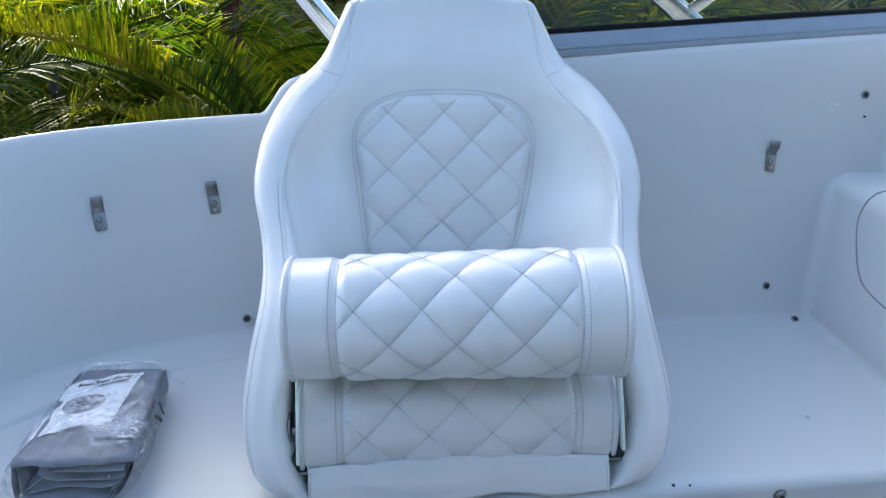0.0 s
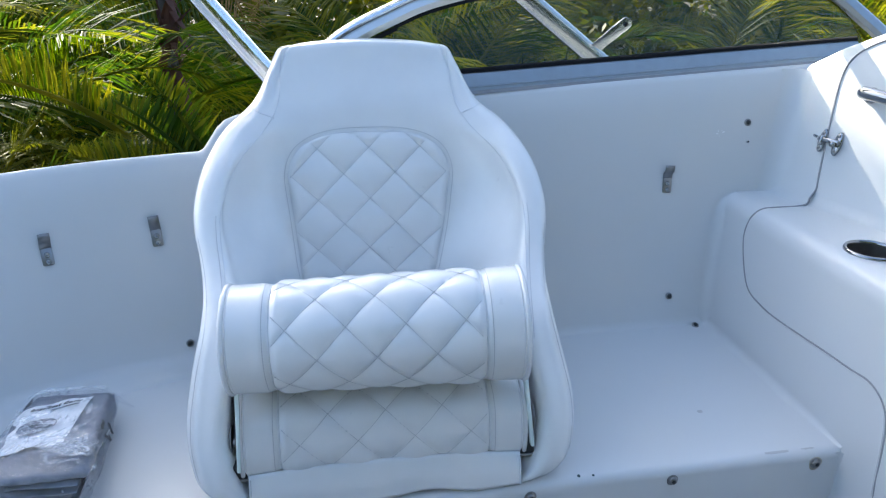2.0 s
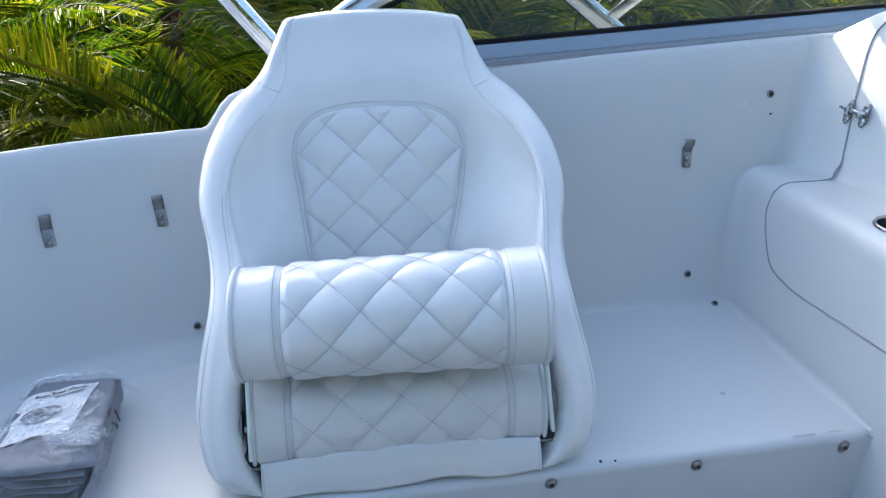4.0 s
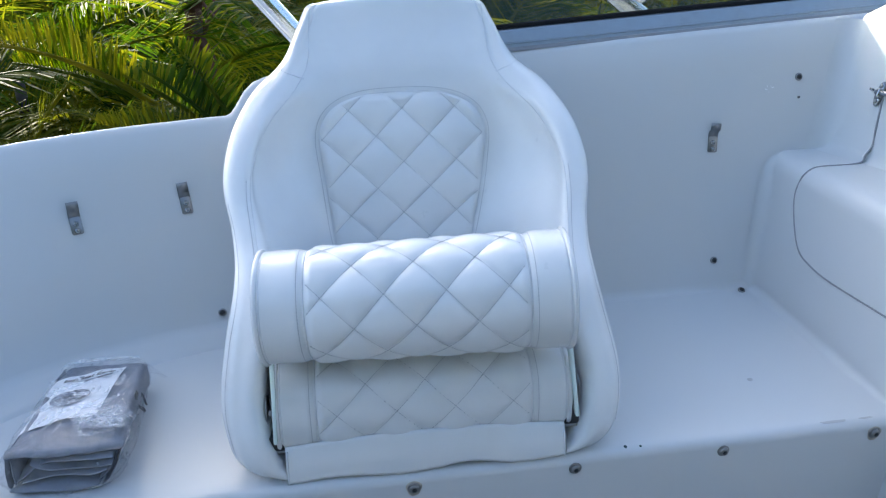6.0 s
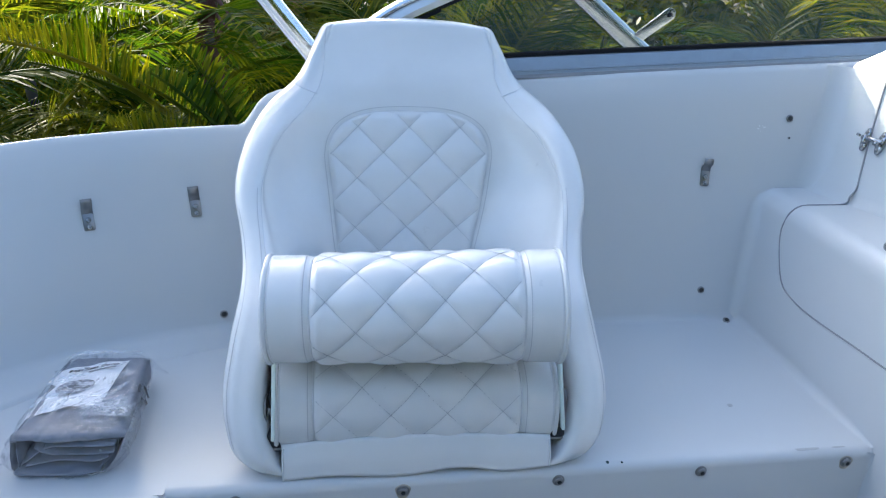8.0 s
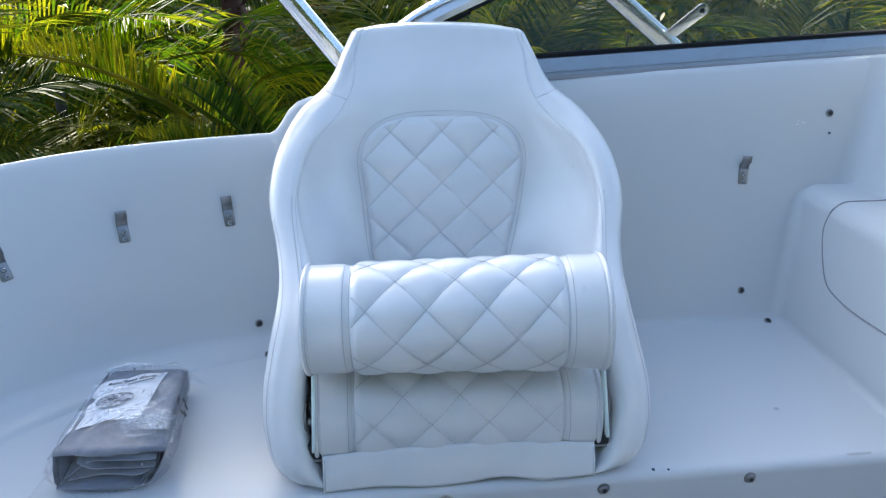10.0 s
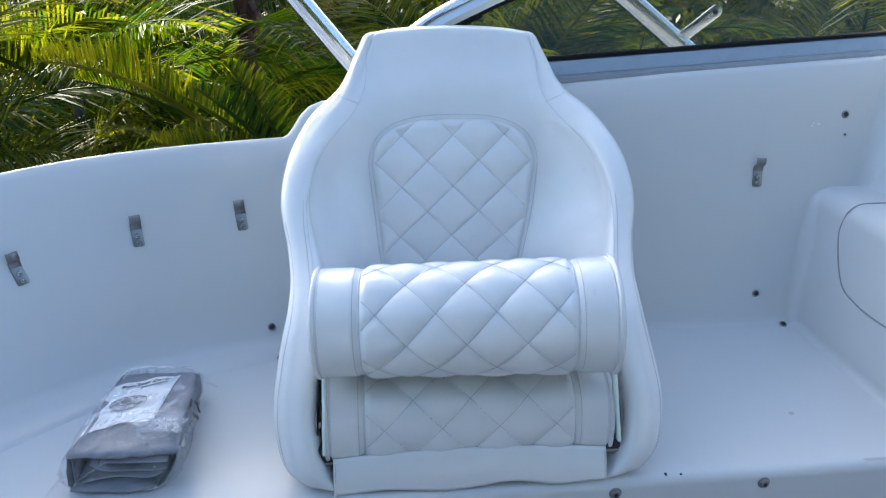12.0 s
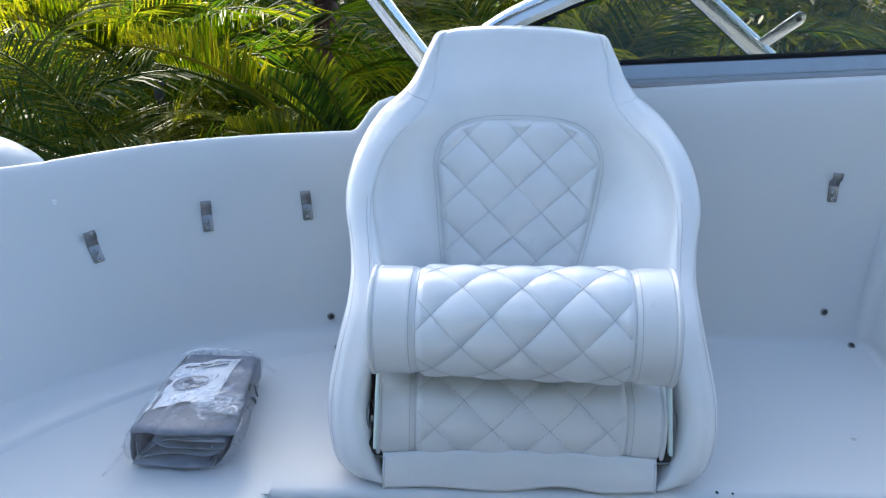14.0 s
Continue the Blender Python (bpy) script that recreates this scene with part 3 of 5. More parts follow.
H_KEYS = [0, 0.03, 0.08, 0.12, 0.18, 0.24, 0.265, 0.30, 0.346, 0.38, 0.437, 0.482, 0.515, 0.577, 0.613]
EDGE_D = [-0.002, -0.006, 0.012, 0.037, 0.080, 0.130, 0.175, 0.235, 0.290, 0.322, 0.385, 0.462, 0.512, 0.567, 0.592]
HALF_W = [0.258, 0.287, 0.304, 0.308, 0.300, 0.289, 0.290, 0.300, 0.315, 0.316, 0.300, 0.267, 0.224, 0.189, 0.171]
BACK_D = [0.42, 0.42, 0.42, 0.42, 0.42, 0.432, 0.438, 0.446, 0.460, 0.472, 0.496, 0.515, 0.530, 0.577, 0.600]
SEAM_S = [0.24, 0.24, 0.24, 0.24, 0.24, 0.242, 0.248, 0.258, 0.268, 0.267, 0.240, 0.194, 0.173, 0.166, 0.163]


def shell_section(h, inset=0.0, per=7):
    """Closed outline (s, d) of the seat's shell at height h."""
    de, w, dc = curve_at(H_KEYS, EDGE_D, h), curve_at(H_KEYS, HALF_W, h), curve_at(H_KEYS, BACK_D, h)
    deep = max(dc - de, 0.006)
    db = dc + float(np.interp(h, [0, 0.35, 0.5, 0.613], [0.045, 0.06, 0.065, 0.05]))
    rr = min(0.03, w * 0.12) * float(np.interp(h, [0.50, 0.55], [1.0, 0.55]))
    seam = curve_at(H_KEYS, SEAM_S, h)
    wide = float(np.interp(h, [0, 0.2, 0.3, 0.613], [0.064, 0.062, 0.048, rr * 1.55]))
    half = [(0.0, dc), (seam * 0.5, dc - 0.03 * deep), (seam * 0.78, dc - 0.22 * deep), (min(seam * 0.97, w - wide - 0.006), dc - 0.62 * deep), (w - wide, de + 0.006),
            (w - rr * 0.85, de), (w - rr * 0.25, de + 0.012), (w, de + 0.035), (w - 0.004, de + 0.25 * (db - de) + 0.03), (w - 0.016, db - 0.03), (w - 0.05, db), (w * 0.4, db)]
    mid = (dc + db) / 2
    if inset:
        half = [(max(s - inset * (s / w), 0), d + inset * (1 if d < mid else -1) * 0.9) for s, d in half]
    loop = half + [(0.0, half[-1][1])] + [(-s, d) for s, d in half[:0:-1]]
    return spline(loop, per, closed=True)


def shell_front(s, h):
    """Depth of the shell's front face at s and h."""
    sec = shell_section(h)
    n = 7 * 6
    pts = sec[:n]
    return float(np.interp(abs(s), [p[0] for p in pts], [p[1] for p in pts]))


def crown(s, h):
    return 0.013 * max(0.0, 1 - (s / 0.17) ** 2) * max(0.0, (h - 0.5) / 0.113) ** 2


def stitch_mesh(points, pitch=0.0050, dash=0.0031, width=0.0011, lift=0.0007, normal=(0, -1, 0.3)):
    """Dashes of thread along a line of points."""
    pts = [Vector(p) for p in points]
    lens = [0.0]
    for a, b in zip(pts, pts[1:]):
        lens.append(lens[-1] + (b - a).length)
    nn = Vector(normal).normalized()

    def at(l):
        i = min(max(int(np.searchsorted(lens, l)) - 1, 0), len(pts) - 2)
        u = (l - lens[i]) / max(lens[i + 1] - lens[i], 1e-9)
        return pts[i].lerp(pts[i + 1], u)
    verts, faces = [], []
    l = 0.0
    while l + dash < lens[-1]:
        a, b = at(l), at(l + dash)
        side = (b - a).cross(nn).normalized() * width / 2
        k = len(verts)
        up = nn * lift
        verts += [a - side, a + side, b + side, b - side, a - side * 0.5 + up, a + side * 0.5 + up, b + side * 0.5 + up, b - side * 0.5 + up]
        faces += [(k + 4, k + 5, k + 6, k + 7), (k, k + 1, k + 5, k + 4), (k + 1, k + 2, k + 6, k + 5), (k + 2, k + 3, k + 7, k + 6), (k + 3, k, k + 4, k + 7)]
        l += pitch
    return verts, faces


def build_shell(seat):
    rows = []
    r = 0.016
    levels = [(r * (1 - math.cos(t)), r * (1 - math.sin(t))) for t in np.linspace(0.15, math.pi / 2, 5)]
    levels += [(h, 0.0) for h in np.linspace(0.022, 0.603, 86)]
    q = 0.009
    levels += [(0.613 - q * (1 - math.sin(t)), q * (1 - math.cos(t))) for t in np.linspace(0.2, math.pi / 2 - 0.1, 6)]
    for h, inset in levels:
        rows.append([(s, d, h + crown(s, h)) for s, d in shell_section(h, inset)])
    verts, faces = grid(rows, close_u=True, flip=True)
    nu = len(rows[0])
    faces.append(tuple(range(nu)))
    faces.append(tuple((len(rows) - 1) * nu + k for k in range(nu))[::-1])
    bm = bmesh.new()
    me = mesh_of("tmp", verts, faces)
    bm.from_mesh(me)
    bpy.data.meshes.remove(me)
    bm.faces.ensure_lookup_table()
    bmesh.ops.triangulate(bm, faces=bm.faces[-2:])
    shell = part("shell", bm, VINYL, seat, "white vinyl bucket backrest with side wings")
    for sg in (-1, 1):
        line = []
        for h in np.linspace(0.20, 0.612, 60):
            s = curve_at(H_KEYS, SEAM_S, h)
            line.append((sg * s, shell_front(s, h) - 0.0002, h + crown(s, h)))
        link("wing_seam", mesh_of("wing_seam", *tube(line, 0.0010, 6)), SEAM, shell, "sewn seam")
        cross = []
        for u in np.linspace(0, 1, 12):
            s = 0.178 + u * 0.046
            h = 0.497 + 0.017 * u
            cross.append((sg * s, shell_front(s, h) - 0.0003, h))
        link("shoulder_seam", mesh_of("shoulder_seam", *tube(cross, 0.0010, 6)), SEAM, shell, "sewn seam")
        outer = []
        for h in np.linspace(0.05, 0.34, 50):
            w, de = curve_at(H_KEYS, HALF_W, h), curve_at(H_KEYS, EDGE_D, h)
            outer.append((sg * (w - 0.0085), de + 0.0075, h))
        link("wing_stitching", mesh_of("wing_stitching", *stitch_mesh(outer, normal=(sg * 0.5, -1, 0.2))), THREAD, shell, "grey thread")
        inner = []
        for h in np.linspace(0.05, 0.20, 30):
            w, de = curve_at(H_KEYS, HALF_W, h), curve_at(H_KEYS, EDGE_D, h)
            inner.append((sg * (w - 0.050), de + 0.010, h))
        link("wing_stitching", mesh_of("wing_stitching", *stitch_mesh(inner, normal=(-sg * 0.5, -1, 0.2))), THREAD, shell, "grey thread")
        beside = []
        for h in np.linspace(0.21, 0.37, 34):
            s = curve_at(H_KEYS, SEAM_S, h) + 0.006
            beside.append((sg * s, shell_front(s, h) - 0.001, h))
        link("wing_stitching", mesh_of("wing_stitching", *stitch_mesh(beside)), THREAD, shell, "grey thread")
    return shell


PANEL_LOW, PANEL_HIGH = 0.185, 0.465


def panel_half(q):
    """Half width of the quilted panel at q from its foot (0) to its top (1)."""
    base = 0.125 + 0.031 * min(q / 0.7, 1.0) ** 0.9
    if q > 0.68:
        base *= max(1 - ((q - 0.68) / 0.32) ** 2.9, 0.0) ** (1 / 2.9)
    return base


def panel_point(s, h):
    return Vector((s, shell_front(s, h), h))


def pillow(u, v, amp):
    return amp * abs(math.sin(math.pi * u) * math.sin(math.pi * v)) ** 0.5


def build_panel(seat):
    rows = []
    nq, npx = 110, 96
    for j in range(nq + 1):
        q = j / nq
        h = PANEL_LOW + (PANEL_HIGH - PANEL_LOW) * q
        w = panel_half(q)
        sec = shell_section(h)[:42]
        ss, dd = [p[0] for p in sec], [p[1] for p in sec]
        row = []
        for i in range(npx + 1):
            s = w * (2 * i / npx - 1)
            u, v = s / 0.1 + (h - 0.344) * 1.08 / 0.1, s / 0.1 - (h - 0.344) * 1.08 / 0.1
            rim = min(1.0, (w - abs(s)) / 0.012, (1 - q) * 0.285 / 0.012)
            rim = max(rim, 0) ** 0.6
            d = float(np.interp(abs(s), ss, dd)) - 0.0005 - rim * (0.0025 + pillow(u, v, 0.0082))
            row.append((s, d, h + crown(s, h)))
        rows.append(row)
    panel = link("quilted_panel", mesh_of("quilted_panel", *grid(rows)), VINYL, seat, "diamond-quilted white vinyl panel")
    edge, out = [], []
    for q in [0.0] + list(np.linspace(0.02, 0.68, 24)) + list(0.68 + 0.32 * (1 - (1 - np.linspace(0.04, 1, 26)) ** 2)):
        h = PANEL_LOW + (PANEL_HIGH - PANEL_LOW) * q
        edge.append((panel_half(q), h))
    edge = edge + [(-s, h) for s, h in edge[::-1]]
    line = [panel_point(s, h) + Vector((0, -0.0010, 0)) for s, h in edge]
    link("panel_seam", mesh_of("panel_seam", *tube(line, 0.0011, 6)), SEAM, panel, "sewn seam")
    c = Vector((0, 0.33))
    for s, h in edge:
        k = 1 + 0.0075 / max((Vector((s, h)) - c).length, 0.05)
        s2, h2 = s * k, 0.33 + (h - 0.33) * k
        out.append(panel_point(s2, max(h2, PANEL_LOW)) + Vector((0, -0.0006, 0)))
    link("panel_stitching", mesh_of("panel_stitching", *stitch_mesh(out)), THREAD, panel, "grey thread")
    pieces = []
    for k in range(-5, 6):
        for sg in (-1, 1):
            run = []
            for x in np.linspace(-0.18, 0.18, 90):
                h = 0.344 + sg * (x - 0.1 * k) / 1.08
                q = (h - PANEL_LOW) / (PANEL_HIGH - PANEL_LOW)
                if 0.01 < q < 0.985 and abs(x) < panel_half(q) - 0.002:
                    run.append(panel_point(x, h) + Vector((0, -0.0040, 0)))
            if len(run) > 3:
                pieces.append(stitch_mesh(run))
    tagged(link("quilt_stitching", mesh_of("quilt_stitching", *joined(pieces)), THREAD, panel, "grey thread"), kind="stuff")
    return panel


def roll_profile(points):
    pts = spline(points, 14, closed=True)
    lens = [0.0]
    for a, b in zip(pts, pts[1:] + pts[:1]):
        lens.append(lens[-1] + float(np.linalg.norm(b - a)))
    return pts, lens


def roll_at(pts, lens, l):
    l = l % lens[-1]
    i = min(max(int(np.searchsorted(lens, l, side="right")) - 1, 0), len(pts) - 1)
    u = (l - lens[i]) / max(lens[i + 1] - lens[i], 1e-9)
    a, b = pts[i], pts[(i + 1) % len(pts)]
    t = (pts[(i + 1) % len(pts)] - pts[i - 1])
    t = t / np.linalg.norm(t)
    return a * (1 - u) + b * u, np.array([t[1], -t[0]])


def build_roll(seat, name, label, points, half, seam, dw, dh, amp, rise=0.0, more=0.0, low=0.17, puff=0.0, taper=0.0):
    """A quilted roll: profile points (d, h) from the quilt's middle row upward and round; ends closed and piped."""
    pts, lens = roll_profile(points)
    area = sum(a[0] * b[1] - b[0] * a[1] for a, b in zip(pts, pts[1:] + pts[:1]))
    sign = 1 if area > 0 else -1
    total = lens[-1]
    axis = np.mean(pts, axis=0)
    nl, ns = 150, 170
    seams = {-1: seam, 1: seam + more}

    def surf(s, l, off=0.0):
        p, n = roll_at(pts, lens, l)
        k = 1 + taper * s / half
        return (s, axis[0] + (p[0] + sign * n[0] * off - axis[0]) * k, axis[1] + (p[1] + sign * n[1] * off - axis[1]) * k)
    rows = []
    svals = sorted(set([round(x, 5) for x in np.linspace(-half, half, ns)] + [half - 0.004, -half + 0.004, half - 0.0015, -half + 0.0015]))
    for s in svals:
        row = []
        end = half - abs(s)
        for j in range(nl):
            l = total * j / nl
            ll = l if l < total / 2 else l - total
            off = 0.0
            edge = seams[1 if s > 0 else -1]
            if abs(s) < edge:
                u, v = s / dw + (ll - rise) / dh + 0.5, s / dw - (ll - rise) / dh + 0.5
                rim = min(1.0, (edge - abs(s)) / 0.010)
                off = rim ** 0.6 * (0.0028 + pillow(u, v, amp) * min(1.0, max(0.25, (ll + low) / 0.05)))
            else:
                off = 0.0055 * min(1.0, (abs(s) - edge) / 0.012) ** 0.6
                off -= 0.004 * max(0, 1 - end / 0.006) ** 2
            row.append(surf(s, l, off))
        rows.append(row)
    mid = np.mean([r[1:] for r in rows[0]], axis=0)
    caps = {}
    for sg, rim_row in ((-1, rows[0]), (1, rows[-1])):
        caps[sg] = [[(p[0] + sg * (0.003 + puff * (1 - k * k)), *(mid + (np.array(p[1:]) - mid) * k)) for p in rim_row] for k in (0.97, 0.85, 0.6, 0.3)]
    rows = caps[-1][::-1] + rows + caps[1]
    verts, faces = grid(rows, close_u=True)
    n = len(rows)
    faces.append(tuple(range(nl))[::-1])
    faces.append(tuple((n - 1) * nl + k for k in range(nl)))
    bm = bmesh.new()
    me = mesh_of("tmp", verts, faces)
    bm.from_mesh(me)
    bpy.data.meshes.remove(me)
    roll = part(name, bm, VINYL, seat, label)
    for sg in (-1, 1):
        ring = [surf(sg * (half - 0.0005), total * j / 80, 0.0046) for j in range(80)]
        link("piping", mesh_of("piping", *tube(ring, 0.0042, 8, closed=True)), VINYL_SEAM, roll, "white vinyl piping")
        ring = [surf(sg * (half - 0.0068), total * j / 90, 0.0052) for j in range(90)]
        link("end_seam", mesh_of("end_seam", *tube(ring, 0.0009, 6, closed=True)), SEAM, roll, "sewn seam")
        ring = [surf(sg * seams[sg], total * j / 90, 0.0016) for j in range(90)]
        link("band_seam", mesh_of("band_seam", *tube(ring, 0.0012, 7, closed=True)), SEAM, roll, "sewn seam")
        line = [surf(sg * (seams[sg] + 0.0085), total * j / 200 - total / 2, 0.0048) for j in range(201)]
        link("band_stitching", mesh_of("band_stitching", *stitch_mesh(line, normal=(0, -1, 0.5))), THREAD, roll, "grey thread")
    pieces = []
    for k in range(-6, 7):
        for sg in (-1, 1):
            run = []
            for x in np.linspace(-seam + 0.004, seam + more - 0.004, 110):
                l = rise + sg * dh * (x / dw - k - 0.5)
                if -low < l < 0.17:
                    run.append(surf(x, l, 0.0040))
            if len(run) > 3:
                pieces.append(stitch_mesh(run, normal=(0, -1, 0.4)))
    tagged(link("quilt_stitching", mesh_of("quilt_stitching", *joined(pieces)), THREAD, roll, "grey thread"), kind="stuff")
    return roll


def build_apron(seat):
    rows = []
    for i in range(61):
        s = -0.212 + 0.424 * i / 60
        top = 0.053 + 0.010 * (1 - (s / 0.212) ** 2)
        low = 0.002 + 0.004 * math.sin(s * 19 + 0.8) ** 2 + (0.006 if 0.02 < s < 0.13 else 0.0) * math.sin((s - 0.02) / 0.11 * math.pi)
        row = []
        for k in range(13):
            u = k / 12
            h = top + (low - top) * u
            d = 0.008 - 0.020 * u - 0.004 * math.sin(math.pi * min(u * 1.1, 1)) + 0.0015 * math.sin(s * 31) * u
            row.append((s, d, h))
        row += [(s, row[-1][1] + 0.006, low), (s, 0.04, low + 0.01), (s, 0.06, top - 0.004)]
        row.insert(0, (s, 0.0115, top - 0.0008))
        row.insert(0, (s, 0.0125, top - 0.006))
        rows.append(row)
    ap = link("apron", mesh_of("apron", *grid(rows)), VINYL, seat, "plain white vinyl front skirt")
    for s in (-0.210, 0.210):
        line = [(s, p[1] - 0.0008, p[2]) for p in rows[0 if s < 0 else -1][3:15]]
        link("hem", mesh_of("hem", *tube(line, 0.0018, 6)), VINYL_SEAM, ap)


def build_hinges(seat):
    for sg in (-1, 1):
        h = part("hinge_bar", box_bm(0.0060, 0.016, 0.140, (0, 0, 0), 0.002), BAR_SHEEN, seat, "flat hinge bar, its pale sky reflection put into the colour")
        h.matrix_local = pose(sg * 0.2215 + (0.003 if sg > 0 else 0), 0.020, 0.134, -12, -5 if sg > 0 else 2, 0)
        # Dark block put into the hinge gap in place of its shade.
        p = part("pivot_block", box_bm(0.012, 0.03, 0.075, (0, 0, 0), 0.003), DARK, seat, "dark block standing in for shade in the hinge gap")
        p.matrix_local = pose(sg * 0.226, 0.058, 0.080)
        part("bracket_socket", box_bm(0.024, 0.03, 0.024, (0, 0, 0), 0.003), DARK, seat, "black hinge socket").matrix_local = pose(sg * 0.225, 0.026, 0.057)
        b = part("hinge_bracket", plate_bm(rounded(0.045, 0.07, 0.02), 0.003, 0.001), STEEL, seat, "stainless hinge bracket")
        b.matrix_local = pose(sg * 0.238, 0.050, 0.080, 90, 0, 90)
        t = part("bracket_foot", box_bm(0.030, 0.012, 0.005, (0, 0, 0), 0.002), STEEL, seat)
        t.matrix_local = pose(sg * 0.222, 0.016, 0.043)
        s = part("pivot_pin", lathe_bm([(0.006, 0), (0.006, 0.004), (0.004, 0.006)], 14), STEEL, seat)
        s.matrix_local = pose(sg * 0.233, 0.035, 0.098, 0, -sg * 90, 0)


def build_base(seat):
    part("seat_pan", box_bm(0.40, 0.26, 0.13, (0, 0.28, 0.068), 0.02), VINYL, seat, "white vinyl seat body")


def build_seat():
    seat = thing("helm_seat", SEAT, "white quilted vinyl helm seat with flip-up bolster, standing on the bench", "boat seat")
    shell = build_shell(seat)
    panel = build_panel(seat)
    # the back stands a little askew on its base
    for ob in (shell, *shell.children, panel, *panel.children):
        for v in ob.data.vertices:
            u = min(max((v.co.z - 0.18) / 0.16, 0), 1)
            v.co.x += 0.007 * u * u * (3 - 2 * u) + 0.006 * max(0, v.co.z - 0.34) / 0.27 + 0.0045 + 0.001 * u
    build_base(seat)
    bolster = build_roll(seat, "bolster", "diamond-quilted white vinyl flip-up bolster",
                         [(0.0835 + 0.0785 * math.cos(t), 0.2495 + 0.0765 * math.sin(t)) for t in (math.pi - 0.06 - 2 * math.pi * k / 16 for k in range(16))],
                         0.2145, 0.1495, 0.0842, 0.0868, 0.0070, rise=0.0400, more=0.006, low=0.125, puff=0.010, taper=0.032)
    bolster.matrix_local = pose(-0.0150, -0.0440, 0.2712) @ pose(0, 0, 0, 0, -1.9, -4.3) @ pose(0, 0, -0.25)
    # The profile's rear rise is unseen, added to block light behind the bolster.
    build_roll(seat, "cushion", "diamond-quilted white vinyl seat cushion",
               [(0.018, 0.108), (0.027, 0.130), (0.050, 0.147), (0.080, 0.158), (0.100, 0.186), (0.122, 0.248), (0.16, 0.262), (0.25, 0.25), (0.30, 0.19), (0.30, 0.10), (0.24, 0.065), (0.12, 0.036), (0.05, 0.036), (0.022, 0.046), (0.014, 0.076)],
               0.2205, 0.1630, 0.0883, 0.085, 0.0068, rise=-0.011, puff=0.006)
    build_apron(seat)
    build_hinges(seat)


build_seat()


# ---- wall hooks, bolts, plugs ----
def build_hook():
    hook = thing("wall_hook", pose(0, 0, 0), "stainless steel bent strap hook screwed to the wall", "hook", "hooks along the cockpit wall")
    part("base_plate", plate_bm(rounded(0.021, 0.034, 0.004), 0.0025, 0.0008), STEEL, hook).matrix_local = pose(0, -0.010, 0)
    prof = [(0.004, 0.002), (0.012, 0.003), (0.018, 0.007), (0.020, 0.013), (0.028, 0.015), (0.034, 0.0155)]
    rows = [[(x, y, z) for x in (-0.0105, 0.0105)] for y, z in prof] + [[(x, y, z - 0.003) for x in (-0.0105, 0.0105)] for y, z in prof[::-1]]
    bm = bmesh.new()
    me = mesh_of("tmp", *grid(rows, close_v=True))
    bm.from_mesh(me)
    bpy.data.meshes.remove(me)
    bmesh.ops.holes_fill(bm, edges=[e for e in bm.edges if e.is_boundary])
    part("strap", bm, STEEL, hook, smooth=False)
    for y in (-0.020, -0.006):
        s = part("screw", lathe_bm([(0.0055, 0.0), (0.0055, 0.001), (0.0045, 0.0030), (0.0022, 0.0036), (0.002, 0.002)], 14), CHROME, hook)
        s.matrix_local = pose(0, y, 0.0022)
    return hook


def build_bolt(name="bolt", group="bolts along the bench"):
    bolt = thing(name, pose(0, 0, 0), "stainless button-head bolt with washer and hex socket", "bolt", group)
    part("washer", lathe_bm([(0.0102, 0), (0.0102, 0.0012), (0.0093, 0.0018), (0.006, 0.0018)], 20), STEEL, bolt)
    part("head", lathe_bm([(0.0078, 0.0018), (0.0076, 0.0040), (0.0060, 0.0062), (0.0032, 0.0066), (0.003, 0.0045)], 18), STEEL, bolt)
    # Solid dark hex in place of the shaded recess.
    part("socket", lathe_bm([(0.0038, 0.0040), (0.0038, 0.0069)], 6), DARK, bolt)
    return bolt


hook = build_hook()
hook.matrix_basis = wall_pose(-0.183, 0.711) @ pose(0, -0.002, 0, 0, 0, 4)
copy_thing(hook, wall_pose(-0.357, 0.696) @ pose(0, 0.004, 0))
copy_thing(hook, wall_pose(-0.519, 0.675) @ pose(0, 0.002, 0, 0, 0, 8))
copy_thing(hook, wall_pose(0.897, 0.758) @ pose(0, 0.008, 0, 0, 0, -4))

bolt = build_bolt()
bolt.matrix_basis = facing((0.424, FRONT + 0.0085, 0.429), (0, -1, 0))
for a in (0.670, 0.935, 0.171, -0.085):
    copy_thing(bolt, facing((a, FRONT + 0.0085, 0.4285), (0, -1, 0)))


def build_stains():
    for a in (0.171, 0.935):
        rim = [(0.0122 * math.cos(t) * (1 + 0.10 * math.sin(3 * t + a)), (0.0122 + (0.003 if math.sin(t) < 0 else 0)) * math.sin(t)) for t in np.linspace(0, 2 * math.pi, 25)[:-1]]
        ob = part("rust_stain", plate_bm(rim, 0.0004), STAIN)
        ob.matrix_world = facing((a, FRONT + 0.0082, 0.4285), (0, -1, 0))
        tagged(ob, "brown rust stain round a bench bolt", "stain", "rust stains")


build_stains()


def build_plug(m, label, r=0.008):
    plug = thing("screw_plug", m, label, "screw", "screws in the wall")
    part("rim", lathe_bm([(r, 0), (r, 0.0015), (r * 0.85, 0.003)], 18), STEEL, plug)
    part("core", lathe_bm([(r * 0.72, 0.001), (r * 0.6, 0.004), (r * 0.2, 0.0042)], 14), DARK, plug)
    return plug


build_plug(wall_pose(0.905, 0.514), "dark steel screw head in the white wall")
build_plug(wall_pose(-0.150, 0.495), "dark steel screw head in the white wall")
build_plug(wall_pose(1.095, 0.885), "dark round plug in the white wall", 0.0085)
build_plug(facing((0.955, 1.272, 0.4515), (0, -0.45, 1)), "dark steel screw head at the wall's foot")
build_plug(facing((-0.131, 1.238, 0.453), (0, -0.5, 1)), "dark steel screw head at the wall's foot")
